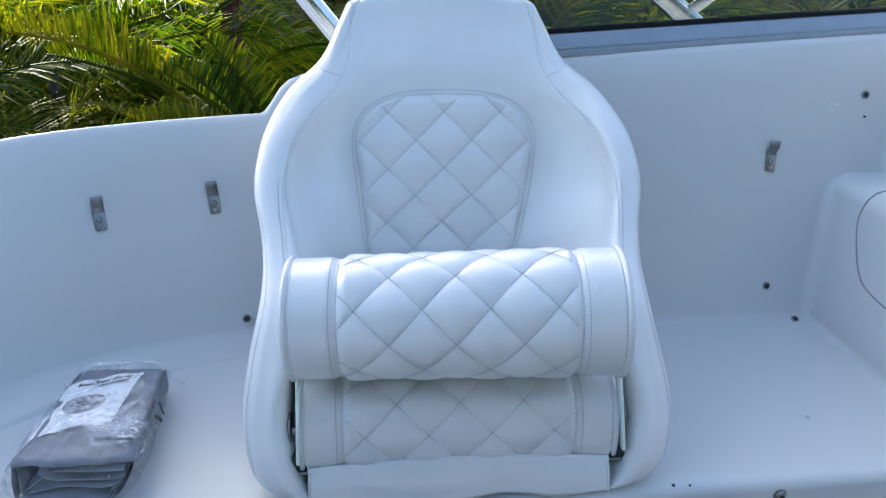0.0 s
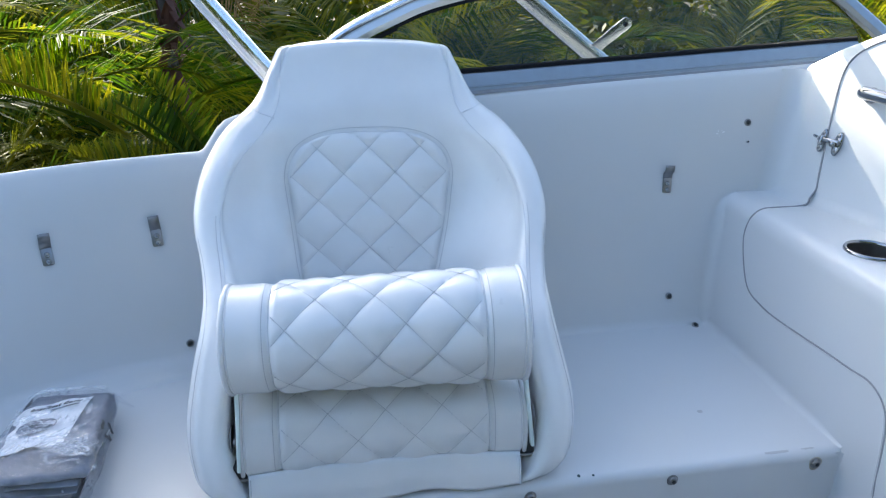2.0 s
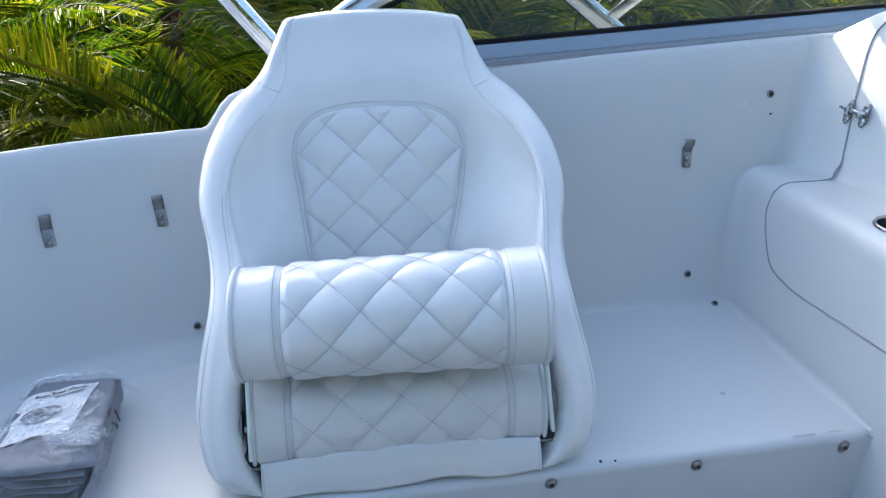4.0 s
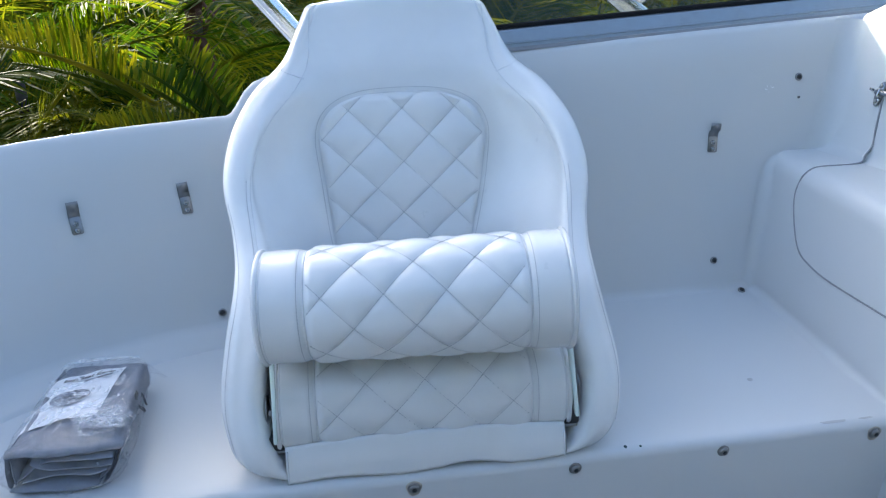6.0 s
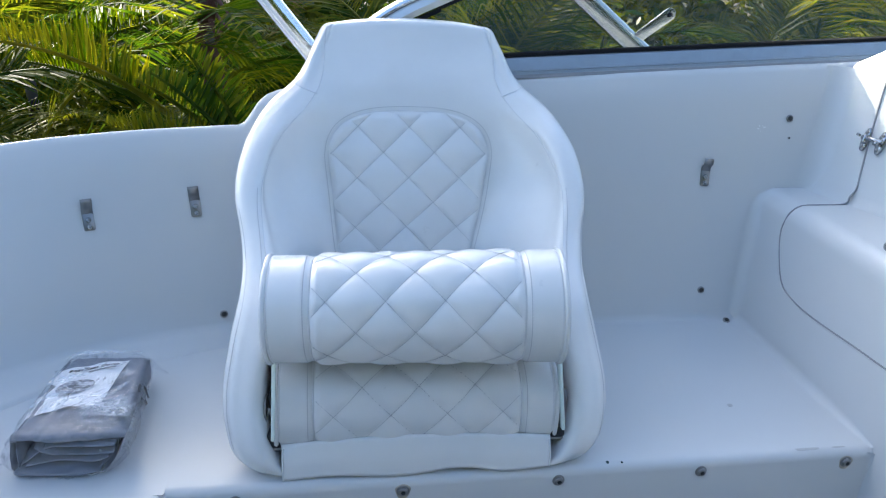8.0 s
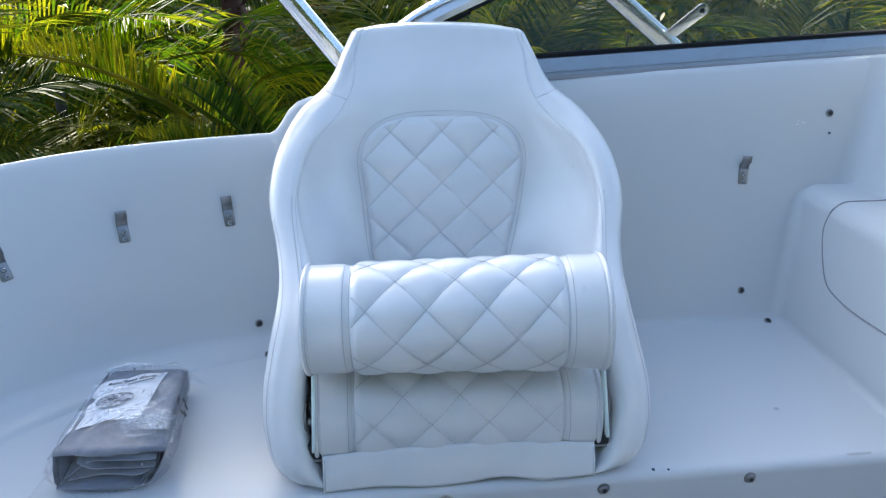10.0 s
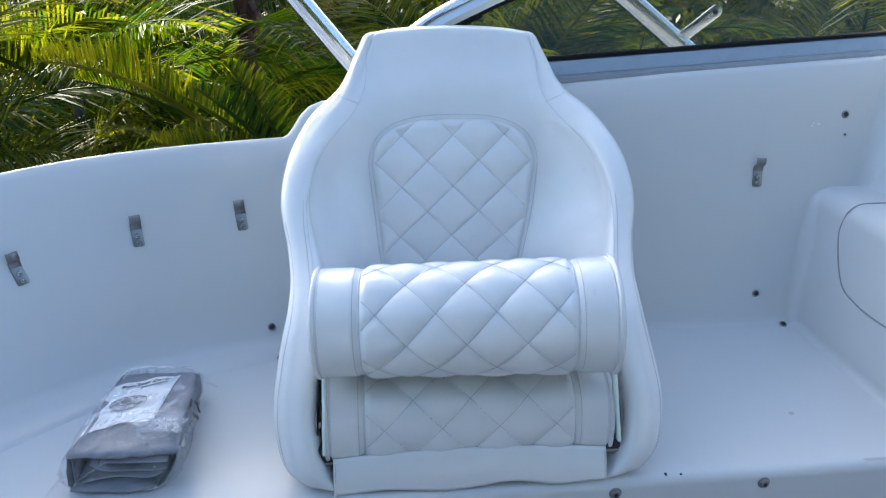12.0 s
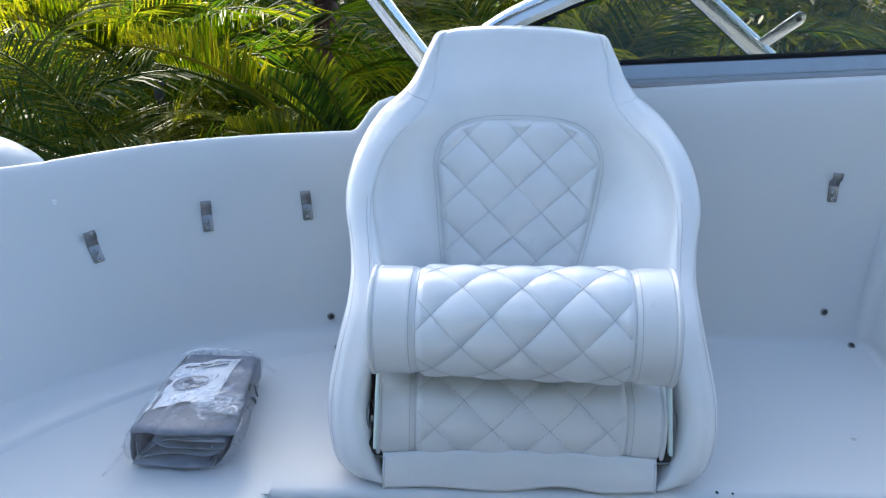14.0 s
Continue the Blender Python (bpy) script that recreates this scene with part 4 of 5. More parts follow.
build_plug(wall_pose(1.105, 0.843), "tiny dark screw hole in the white wall", 0.0028)


# ---- console: joints, latch, grab handle, cup holder ----
def build_joints():
    run = [(bulk_a(b, z) - 0.001, b, z) for b, z in ((1.236, 1.09), (1.282, 1.077), (1.324, 1.043), (1.332, 0.994), (1.304, 0.889), (1.277, 0.80))]
    run += [(bulk_a(1.264, 0.768) - 0.004, 1.264, 0.768)]
    run += [(bulk_a(1.256, BOX_TOP) - 0.012, 1.256, BOX_TOP + 0.016), (bulk_a(1.25, BOX_TOP) - 0.022, 1.251, BOX_TOP + 0.004), (1.14, 1.249, BOX_TOP), (1.08, 1.249, BOX_TOP)]
    run += [(console_a(z), 1.249, z) for z in (BOX_TOP - 0.003, BOX_TOP - 0.012, 0.710)]
    run += [(console_a(z), b, z) for b, z in ((1.249, 0.672), (1.217, 0.619), (1.178, 0.581), (1.127, 0.569), (1.074, 0.566), (0.999, 0.569), (0.931, 0.573), (0.853, 0.576), (0.809, 0.579), (0.782, 0.574), (0.758, 0.561), (0.741, 0.540), (0.728, 0.505), (0.714, 0.44), (0.706, 0.38), (0.69, 0.2))]
    line = spline(run, 6)
    for shift, mat, r in ((0.0, SEALANT, 0.0021), (0.0038, GEL, 0.0022)):
        pts = [(p[0] + 0.0004, p[1] + shift, p[2] - shift * 0.6) for p in line]
        ob = link("trim_joint", mesh_of("trim_joint", *tube(pts, r, 7)), mat)
        tagged(ob, "grey sealed joint between two white mouldings", "joint", kind="structure")


build_joints()


def bulk_pose(b, z):
    return facing((bulk_a(b, z), b, z), (-1, -0.3, 0.35))


def build_latch():
    latch = thing("door_latch", bulk_pose(1.284, 0.864) @ pose(0, 0, 0.001), "polished stainless cabin door latch across the joint", "latch")
    for x, w in ((-0.020, 0.017), (0.017, 0.019)):
        oval = [(w / 2 * math.cos(t), 0.026 * math.sin(t)) for t in np.linspace(0, 2 * math.pi, 25)[:-1]]
        part("plate", plate_bm(oval, 0.007, 0.003), CHROME, latch).matrix_local = pose(x, 0, 0)
        for y in (-0.016, 0.016):
            part("screw", lathe_bm([(0.004, 0.0), (0.0035, 0.002), (0.001, 0.0022)], 12), STEEL, latch).matrix_local = pose(x, y, 0.007)
    part("bolt_bar", box_bm(0.052, 0.010, 0.010, (0, 0, 0), 0.003), CHROME, latch).matrix_local = pose(0, 0.002, 0.011)
    part("keeper", box_bm(0.010, 0.022, 0.014, (0, 0, 0), 0.004), CHROME, latch).matrix_local = pose(-0.017, 0, 0.010)
    part("knob", lathe_bm([(0.003, 0), (0.003, 0.012), (0.006, 0.016), (0.006, 0.020), (0.003, 0.023)], 14), CHROME, latch).matrix_local = pose(0.022, -0.005, 0.010)
    part("pin", tube_bm([(-0.030, 0.004, 0.012), (-0.038, 0.006, 0.013)], 0.003, 10), CHROME, latch)


build_latch()


def build_handle():
    h = thing("grab_handle", bulk_pose(1.20, 0.966), "polished stainless grab handle on the cabin door", "handle")
    pts = spline([(-0.052, 0.004, 0.0), (-0.056, 0.004, 0.018), (-0.05, 0.003, 0.032), (-0.02, 0.001, 0.036), (0.05, -0.004, 0.036), (0.12, -0.008, 0.036), (0.15, -0.01, 0.032), (0.156, -0.01, 0.018), (0.152, -0.01, 0.0)], 6)
    part("bar", tube_bm(pts, 0.0130, 16), CHROME, h)
    for x, y in ((-0.052, 0.004), (0.152, -0.01)):
        part("flange", lathe_bm([(0.017, 0), (0.017, 0.003), (0.012, 0.005)], 20), CHROME, h).matrix_local = pose(x, y, 0)


build_handle()


def build_cup():
    cup = thing("cup_holder", pose(CUP[0], CUP[1], BOX_TOP + 0.001), "polished stainless recessed cup holder in the console top", "cup holder")
    ring = lambda pairs: grid([[(r * math.cos(2 * math.pi * k / 44), r * math.sin(2 * math.pi * k / 44), z) for k in range(44)] for r, z in pairs], close_u=True)
    link("rim", mesh_of("rim", *ring([(0.0505, -0.001), (0.0505, 0.0015), (0.049, 0.0042), (0.0455, 0.0046), (0.0435, 0.003), (0.0430, 0.0)])), CHROME, cup)
    link("well", mesh_of("well", *ring([(0.0430, 0.0), (0.0425, -0.03), (0.0420, -0.078), (0.038, -0.082), (0.002, -0.083)])), STEEL, cup, "brushed steel well")


build_cup()


# ---- packed seat cover in its bag ----
BAG = pose(-0.342, 0.850, BENCH, 0, 0, -3.5)
BAG_W, BAG_L, BAG_H = 0.152, 0.275, 0.058


def soft_block(w, l, h, at, grow=0.0, lump=0.004, scale=14.0, seed=0.0, cuts=15, crinkle=0.0):
    """A soft folded bundle: a rounded block whose sides sag and wrinkle."""
    bm = bmesh.new()
    bmesh.ops.create_cube(bm, size=1.0)
    bmesh.ops.subdivide_edges(bm, edges=bm.edges[:], cuts=cuts, use_grid_fill=True)
    for v in bm.verts:
        x, y, z = v.co * 2
        p = Vector((x, y, z))
        q = Vector((x * math.sqrt(max(1 - y * y * 0.10 - z * z * 0.30, 0.2)), y * math.sqrt(max(1 - x * x * 0.08 - z * z * 0.12, 0.2)), z * math.sqrt(max(1 - x**4 * 0.30 - y**4 * 0.30, 0.1))))
        c = Vector((q.x * (w / 2 + grow), q.y * (l / 2 + grow), q.z * (h / 2 + grow)))
        n = noise.noise(c * scale + Vector((seed, 3 + seed, 0))) + 0.5 * noise.noise(c * scale * 2.7 + Vector((seed, 0, 7)))
        c += p.normalized() * n * lump
        if crinkle:
            k1 = abs(noise.noise(Vector((c.x * 55 + c.y * 20, c.y * 38, c.z * 60 + seed))))
            k2 = abs(noise.noise(Vector((c.x * 90, c.y * 110 - c.x * 40, c.z * 100 + 9))))
            c += p.normalized() * crinkle * (1.2 * max(0, 0.16 - k1) / 0.16 + 0.6 * max(0, 0.12 - k2) / 0.12 - 0.3)
        c.z = max(c.z, -h / 2 - grow + 0.0005)
        v.co = c + Vector(at)
    return bm


def text_mesh(body, size, depth=0.0004):
    cu = bpy.data.curves.new("lettering", 'FONT')
    cu.body, cu.size, cu.extrude, cu.align_x = body, size, depth, 'CENTER'
    tmp = bpy.data.objects.new("lettering", cu)
    scene.collection.objects.link(tmp)
    bpy.context.view_layer.update()
    me = bpy.data.meshes.new_from_object(tmp.evaluated_get(bpy.context.evaluated_depsgraph_get()))
    bpy.data.objects.remove(tmp)
    return me


def bag_top(x, y):
    """Height of the bundle's top at a place on it."""
    return BAG_H - 0.004 - 0.02 * max(0, abs(x) / (BAG_W / 2) - 0.65) - 0.03 * max(0, (y - BAG_L * 0.78) / BAG_L) + 0.0015 * math.sin(x * 60 + y * 33)


def turned(rows):
    """Lays the card's points askew on the bundle."""
    out = []
    for r in rows:
        line = []
        for x, y, z in r:
            p, q = (x + 0.070) / 0.118, (y - 0.076) / 0.162
            nx = (-0.075 + 0.103 * p) * (1 - q) + (-0.074 + 0.114 * p) * q
            ny = (0.055 + 0.030 * p) * (1 - q) + (0.206 + 0.042 * p) * q
            line.append((nx, ny, bag_top(nx, ny) + z - bag_top(x, y)))
        out.append(line)
    return out


def build_bag():
    bag = thing("packed_seat_cover", BAG, "folded grey seat cover in crinkled clear bag with white card", "packaged cover")
    # folded layers, open at the near end
    for k, (z, h, w, l, y0, tip) in enumerate(((0.008, 0.013, 0.146, 0.272, -0.004, 0), (0.021, 0.010, 0.130, 0.205, 0.060, 2), (0.033, 0.010, 0.124, 0.205, 0.060, -5))):
        f = part("fabric_fold", soft_block(w, l, h, (0, l / 2, 0), 0.0, 0.0028, 20, k * 5.0), CANVAS, bag, "folded grey fabric")
        f.matrix_local = pose(0, y0, z, 0, tip, tip * 0.4)
    # the top layer is one cloth: over the bundle and down past its near edge
    rows = []
    for i in range(41):
        x = -0.076 + 0.152 * i / 40
        side = max(0.0, abs(x) / 0.076 - 0.86) / 0.14
        wave = 0.0022 * noise.noise(Vector((x * 28, 0, 4))) + 0.0016 * noise.noise(Vector((x * 70, 0, 9)))
        lap = 0.006 + 0.010 * noise.noise(Vector((x * 16, 3, 1))) - 0.10 * abs(x + 0.01)
        row = [(x, 0.020 - lap, 0.048 + wave), (x, 0.008 - lap, 0.0485 + wave), (x, 0.005 - lap, 0.0515 + wave), (x, 0.008 - lap, 0.0555 + wave), (x, 0.013 - lap, 0.0580 + wave)]
        for y in np.linspace(0.026, 0.266, 44):
            row.append((x * (1 - 0.02 * (y > 0.24)), y, 0.0585 - 0.010 * side ** 2 - 0.03 * max(0, (y - 0.215) / 0.275) + 0.0030 * noise.noise(Vector((x * 22, y * 16, 2))) * min(1, y / 0.05) + 0.0012 * noise.noise(Vector((x * 70 + y * 30, y * 50, 7)))))
        rows.append(row)
    link("fabric_top", mesh_of("fabric_top", *grid(rows)), CANVAS, bag, "folded grey fabric")
    # loose folds that show in the open end
    for k, (line, back) in enumerate((([(-0.070, 0.049), (-0.068, 0.034), (-0.062, 0.018), (-0.066, 0.008)], 0.06), ([(-0.066, 0.012), (-0.050, 0.024), (-0.030, 0.036), (0.00, 0.041), (0.066, 0.044)], 0.05),
                                      ([(-0.040, 0.040), (-0.01, 0.031), (0.03, 0.028), (0.070, 0.034)], 0.05), ([(-0.052, 0.017), (-0.01, 0.020), (0.04, 0.021), (0.066, 0.026)], 0.04), ([(0.068, 0.050), (0.072, 0.036), (0.066, 0.020), (0.060, 0.010)], 0.05))):
        pts = spline([(x, 0.0, z) for x, z in line], 7)
        rows = []
        for i, p in enumerate(pts):
            y0 = 0.004 + 0.004 * math.sin(i * 0.35 + k * 1.7)
            rows.append([(p[0], back, p[2] - 0.001), (p[0], y0 + 0.002, p[2] - 0.0012), (p[0], y0, p[2]), (p[0], y0 + 0.002, p[2] + 0.0012), (p[0], back, p[2] + 0.006)])
        link("fabric_edge", mesh_of("fabric_edge", *grid(rows)), CANVAS, bag, "folded grey fabric edge")
    # side walls where the outer layer wraps the bundle
    for sg in (-1, 1):
        rows = []
        for y in np.linspace(0.004, 0.262, 30):
            n = 0.004 * noise.noise(Vector((y * 30, sg, 0)))
            rows.append([(sg * (0.066 + n), y, 0.004), (sg * (0.074 + n), y, 0.012), (sg * (0.0765 + n * 1.5), y, 0.030), (sg * (0.0755 + n), y, 0.046), (sg * (0.0745 + n * 0.5), y, 0.0535)])
        link("fabric_wrap", mesh_of("fabric_wrap", *grid(rows)), CANVAS, bag, "grey fabric wrapped round the bundle")
    # the card
    cols = 26
    rows = []
    for j in range(cols + 1):
        y = 0.076 + 0.162 * j / cols
        x0, x1 = -0.070 + 0.004 * j / cols, 0.047 + 0.002 * j / cols
        if 0.148 < y < 0.186:
            x0 += 0.014 * math.sin((y - 0.148) / 0.038 * math.pi)
        rows.append([(x0 + (x1 - x0) * i / 18, y + (0.004 * (i / 18 - 0.5) if j == 0 else 0), bag_top(x0 + (x1 - x0) * i / 18, y) + 0.0085 + 0.001 * math.sin(i * 0.7)) for i in range(19)])
    card = link("card", mesh_of("card", *grid(turned(rows))), PAPER, bag, "white printed card")
    me = text_mesh("Boat Seat Cover", 0.0125)
    for v in me.vertices:
        v.co.z += bag_top(v.co.x - 0.006, v.co.y + 0.214) + 0.0102
        v.co.x -= 0.006
        v.co.y += 0.214
        v.co = turned([[tuple(v.co)]])[0][0]
    link("lettering", me, INK, card, "dark printed words")
    rows = [[(x, y, bag_top(x, y) + 0.0104) for x in np.linspace(-0.012, 0.034, 14)] for y in (0.2025, 0.207)]
    link("print_bar", mesh_of("print_bar", *grid(turned(rows))), INKGREY, card, "grey printed bar")
    rows = []
    for r in np.linspace(0.001, 0.027, 8):
        rows.append([(-0.014 + 1.15 * r * math.cos(t), 0.148 + r * math.sin(t), bag_top(-0.014 + r * math.cos(t), 0.148 + r * math.sin(t)) + 0.0108) for t in np.linspace(0, 2 * math.pi, 33)[:-1]])
    link("print_picture", mesh_of("print_picture", *grid(turned(rows), close_u=True)), PICTURE, card, "round grey printed picture")
    # dark arrows printed on the film's side
    pieces = []
    centre, ex, ey = Vector((0.0835, 0.138, 0.0520)), Vector((0, 1.4, 0)), Vector((-0.75, 0, 0.95))
    for k in range(3):
        a = radians(90 + 120 * k)
        out, along = ex * math.cos(a) + ey * math.sin(a), ex * -math.sin(a) + ey * math.cos(a)
        c = centre + out * 0.011
        q = [c - along * 0.008 - out * 0.003, c + along * 0.004 - out * 0.003, c + along * 0.004 - out * 0.006, c + along * 0.011, c + along * 0.004 + out * 0.005, c + along * 0.004 + out * 0.003, c - along * 0.008 + out * 0.003]
        pieces.append(([tuple(p) for p in q], [tuple(range(7))]))
    link("recycling_mark", mesh_of("recycling_mark", *joined(pieces), smooth=False), INK, bag, "dark printed arrows")
    bm = soft_block(BAG_W, BAG_L, BAG_H, (0, 0.136, BAG_H / 2 + 0.005), 0.0070, 0.0030, 30, 2.0, 46, 0.0022)
    for v in bm.verts:
        near = min(max(1 - v.co.y / 0.22, 0.0), 1.1)
        if abs(v.co.x) > 0.05:
            v.co.x += math.copysign(near * (0.014 if v.co.x > 0 else 0.006) * (abs(v.co.x) - 0.05) / 0.03, v.co.x)
        if v.co.y < 0.01:
            v.co.y -= 0.008 + 0.005 * noise.noise(v.co * 40)
    film = part("film", bm, FILM, bag, "clear crinkled plastic film")
    film.visible_shadow = False
    # pale ribbons painted as highlights where the film is crumpled
    rnd = random.Random(21)
    pieces = []
    for k in range(170):
        if k < 90:
            x, y, turn = 0.044 + 0.020 * rnd.gauss(0, 1), 0.058 + 0.018 * rnd.gauss(0, 1), rnd.gauss(0.5, 0.5)
        elif k < 125:
            x, y, turn = rnd.uniform(-0.06, 0.07), 0.262 + 0.010 * rnd.gauss(0, 1), rnd.uniform(-0.4, 0.9)
        else:
            x, y, turn = rnd.uniform(-0.075, 0.078), rnd.uniform(0.01, 0.26), rnd.uniform(0.4, 1.9)
        l, w = rnd.uniform(0.02, 0.065), rnd.choice((0.0005, 0.0007, 0.0010, 0.0016, 0.003, 0.006))
        bend = rnd.uniform(-0.5, 0.5)
        left, right = [], []
        for i in range(9):
            u = i / 8 - 0.5
            px, py = x + l * u * math.cos(turn + bend * u), y + l * u * math.sin(turn + bend * u)
            px, py = min(max(px, -0.081), 0.081), min(max(py, 0.006), 0.276)
            pz = 0.0735 - 0.022 * (max(0, abs(px) - 0.052) / 0.030) ** 2 - 0.012 * max(0, (py - 0.23) / 0.045) ** 2
            ww = w * (1 - (2 * u) ** 2) + 0.0002
            left.append((px - ww * math.sin(turn), py + ww * math.cos(turn), pz))
            right.append((px + ww * math.sin(turn), py - ww * math.cos(turn), pz + 0.0004))
        pieces.append(grid([left, right]))
    link("film_creases", mesh_of("film_creases", *joined(pieces)), FILM_GLINT, bag, "pale painted highlights along creases in the clear film").visible_shadow = False
    # loose corners of the bag
    for (x0, y0), (x1, y1), z0 in (((-0.072, 0.012), (-0.105, -0.030), 0.030), ((0.060, 0.270), (0.096, 0.292), 0.044), ((0.0, 0.272), (-0.03, 0.298), 0.040)):
        rows = []
        for i in range(12):
            u = i / 11
            row = []
            for j in range(9):
                v = j / 8 - 0.5
                wv = (1 - u) * 0.05 + u * 0.012
                row.append((x0 + (x1 - x0) * u + v * wv * 0.8, y0 + (y1 - y0) * u - v * wv, z0 * (1 - u) + 0.004 + v * wv * 0.7 + 0.004 * noise.noise(Vector((u * 5, v * 9, x0 * 50)))))
            rows.append(row)
        link("film_corner", mesh_of("film_corner", *grid(rows)), FILM, bag, "loose corner of clear film").visible_shadow = False
    for ob in bag.children_recursive:
        for v in ob.data.vertices:
            near = min(max(1 - v.co.y / 0.27, 0.0), 1.1)
            up = v.co.z / 0.06
            v.co.x += (near * (up - 0.40) * (0.040 if v.co.x > 0 else 0.012) - (0.012 * (1 - near) if v.co.x > 0 else 0)) * min(1.0, abs(v.co.x) / 0.06)
            v.co.z *= 1 + 0.30 * near


build_bag()


# ---- marks on the gelcoat ----
def build_marks():
    for p, r in (((0.509, 0.808, BENCH - 0.0012), 0.0035), ((0.533, 0.806, BENCH - 0.0012), 0.0022)):
        bm = lathe_bm([(r, 0), (r * 0.7, 0.001), (r * 0.2, 0.0013)], 9)
        for v in bm.verts:
            v.co.x *= 1 + 0.4 * noise.noise(v.co * 400)
        ob = part("paint_speck", bm, GREEN)
        ob.matrix_world = pose(*p, 20, 0, 0)
        tagged(ob, "small dark green speck on the bench edge", "speck")


build_marks()


def build_flecks():
    # Bright flecks: a star-like mark at the curved end, scratches near the bulkhead.
    for m, spread, seed in ((wall_pose(-0.555, 0.770, 0.0008), 0.006, 4), (wall_pose(1.045, 0.868, 0.0006), 0.010, 5)):
        rnd = random.Random(seed)
        pieces = []
        for k in range(5):
            x, y, r = spread * rnd.gauss(0, 0.6), spread * rnd.gauss(0, 0.5), rnd.uniform(0.0008, 0.0022)
            turn = rnd.uniform(0, 3.1)
            rim = [(x + r * (1.9 * math.cos(t) * math.cos(turn) - 0.6 * math.sin(t) * math.sin(turn)), y + r * (1.9 * math.cos(t) * math.sin(turn) + 0.6 * math.sin(t) * math.cos(turn)), 0.0003) for t in np.linspace(0, 2 * math.pi, 9)[:-1]]
            pieces.append((rim, [tuple(range(8))]))
        ob = link("gelcoat_chip", mesh_of("gelcoat_chip", *joined(pieces), smooth=False), WHITE_FLECK)
        ob.matrix_world = m
        tagged(ob, "small bright white flecks on the gelcoat", "scratch", "scratches in the gelcoat")


build_flecks()


def build_smudges():
    for a, b, l, w, turn in ((0.866, 0.8090, 0.046, 0.0055, 1), (0.925, 0.8095, 0.026, 0.0035, 0), (0.796, 0.947, 0.010, 0.009, 12)):
        rim = []
        for k in range(18):
            t = 2 * math.pi * k / 18
            r = 1 + 0.45 * noise.noise(Vector((math.cos(t) * 2, math.sin(t) * 2, a * 40)))
            rim.append((l / 2 * r * math.cos(t), w / 2 * r * math.sin(t)))
        ob = part("scuff", plate_bm(rim, 0.0004), SCUFF, smooth=False)
        ob.matrix_world = pose(a, b, BENCH + (0.0001 if b > 0.85 else -0.0003), 0 if b > 0.85 else 8, 0, turn)
        tagged(ob, "faint grey scuff on the white bench", "scuff", "scuffs on the bench")


build_smudges()


# ---- outside: ground, palms, shrubs, engine ----
GROUND = -1.0


def build_ground():
    n = 60
    rows = []
    for j in range(n + 1):
        row = []
        for i in range(n + 1):
            x, y = (i / n - 0.5), (j / n - 0.5)
            x, y = 60 * x * (1 + 60 * x**4), 60 * y * (1 + 60 * y**4)
            row.append((x, y + 4, GROUND + 0.10 * noise.noise(Vector((x * 0.4, y * 0.4, 0)))))
        rows.append(row)
    ob = link("ground", mesh_of("ground", *grid(rows)), SOIL)
    tagged(ob, "brown leaf-littered ground", "ground", kind="structure")


build_ground()


def frond_mesh(name, rnd, length, droop, width, pairs=44, tilt=0.0, rise=None, broad=(0.005, 0.009)):
    """One pinnate palm frond that grows from the origin along +x, arching up and over."""
    spine = []
    for k in range(23):
        u = k / 22
        ang = radians(62 + tilt) - droop * u ** 1.3
        if k == 0:
            p = Vector((0, 0, 0))
        else:
            p = spine[-1] + Vector((math.cos(ang), 0.05 * math.sin(u * 3 + tilt), math.sin(ang))) * length / 22
        spine.append(p)
    pieces = [tube(spine, [0.014 * (1 - 0.85 * k / 22) + 0.002 for k in range(23)], 5)]
    for k in range(pairs):
        u = 0.16 + 0.84 * k / pairs
        i = min(int(u * 22), 21)
        p = spine[i].lerp(spine[i + 1], u * 22 - i)
        t = (spine[i + 1] - spine[i]).normalized()
        side0 = Vector((0, 1, 0))
        up = t.cross(side0).normalized() * -1
        if up.z < 0:
            up = -up
        for sg in (-1, 1):
            ll = width * (math.sin(math.pi * min(0.12 + 0.86 * u, 1)) ** 0.6) * rnd.uniform(0.85, 1.12)
            d = (side0 * sg * 0.82 + t * 0.62 + up * rnd.uniform(0.1, 0.4)).normalized()
            if rise is not None:
                d = (side0 * sg * rnd.uniform(0.10, 0.35) + t * rnd.uniform(0.25, 0.55) + up * rise).normalized()
            w = rnd.uniform(*broad)
            wd = (t * 0.8 - side0 * sg * 0.5 + up * rnd.uniform(-0.3, 0.5)).normalized() * w
            sag = Vector((0, 0, -1)) * ll * (rnd.uniform(0.12, 0.40) if rise is None else rnd.uniform(0.0, 0.12))
            a, b, c = p, p + d * ll * 0.5 + sag * 0.18, p + d * ll + sag
            pieces.append(([a - wd * 0.4, a + wd * 0.4, b + wd, b - wd, c + wd * 0.1, c - wd * 0.1], [(0, 1, 2, 3), (3, 2, 4, 5)]))
    return mesh_of(name, *joined(pieces), smooth=False)


RND = random.Random(7)
FRONDS = [frond_mesh("frond", RND, RND.uniform(1.7, 2.4), RND.uniform(1.5, 2.3), RND.uniform(0.40, 0.56), 74, RND.uniform(-14, 14)) for k in range(7)]
DRY = [frond_mesh("dry_frond", RND, 1.6, 2.7, 0.36, 34, -20) for k in range(2)]
for me in FRONDS:
    me.materials.append(FROND)
for me in DRY:
    me.materials.append(FRONDDRY)


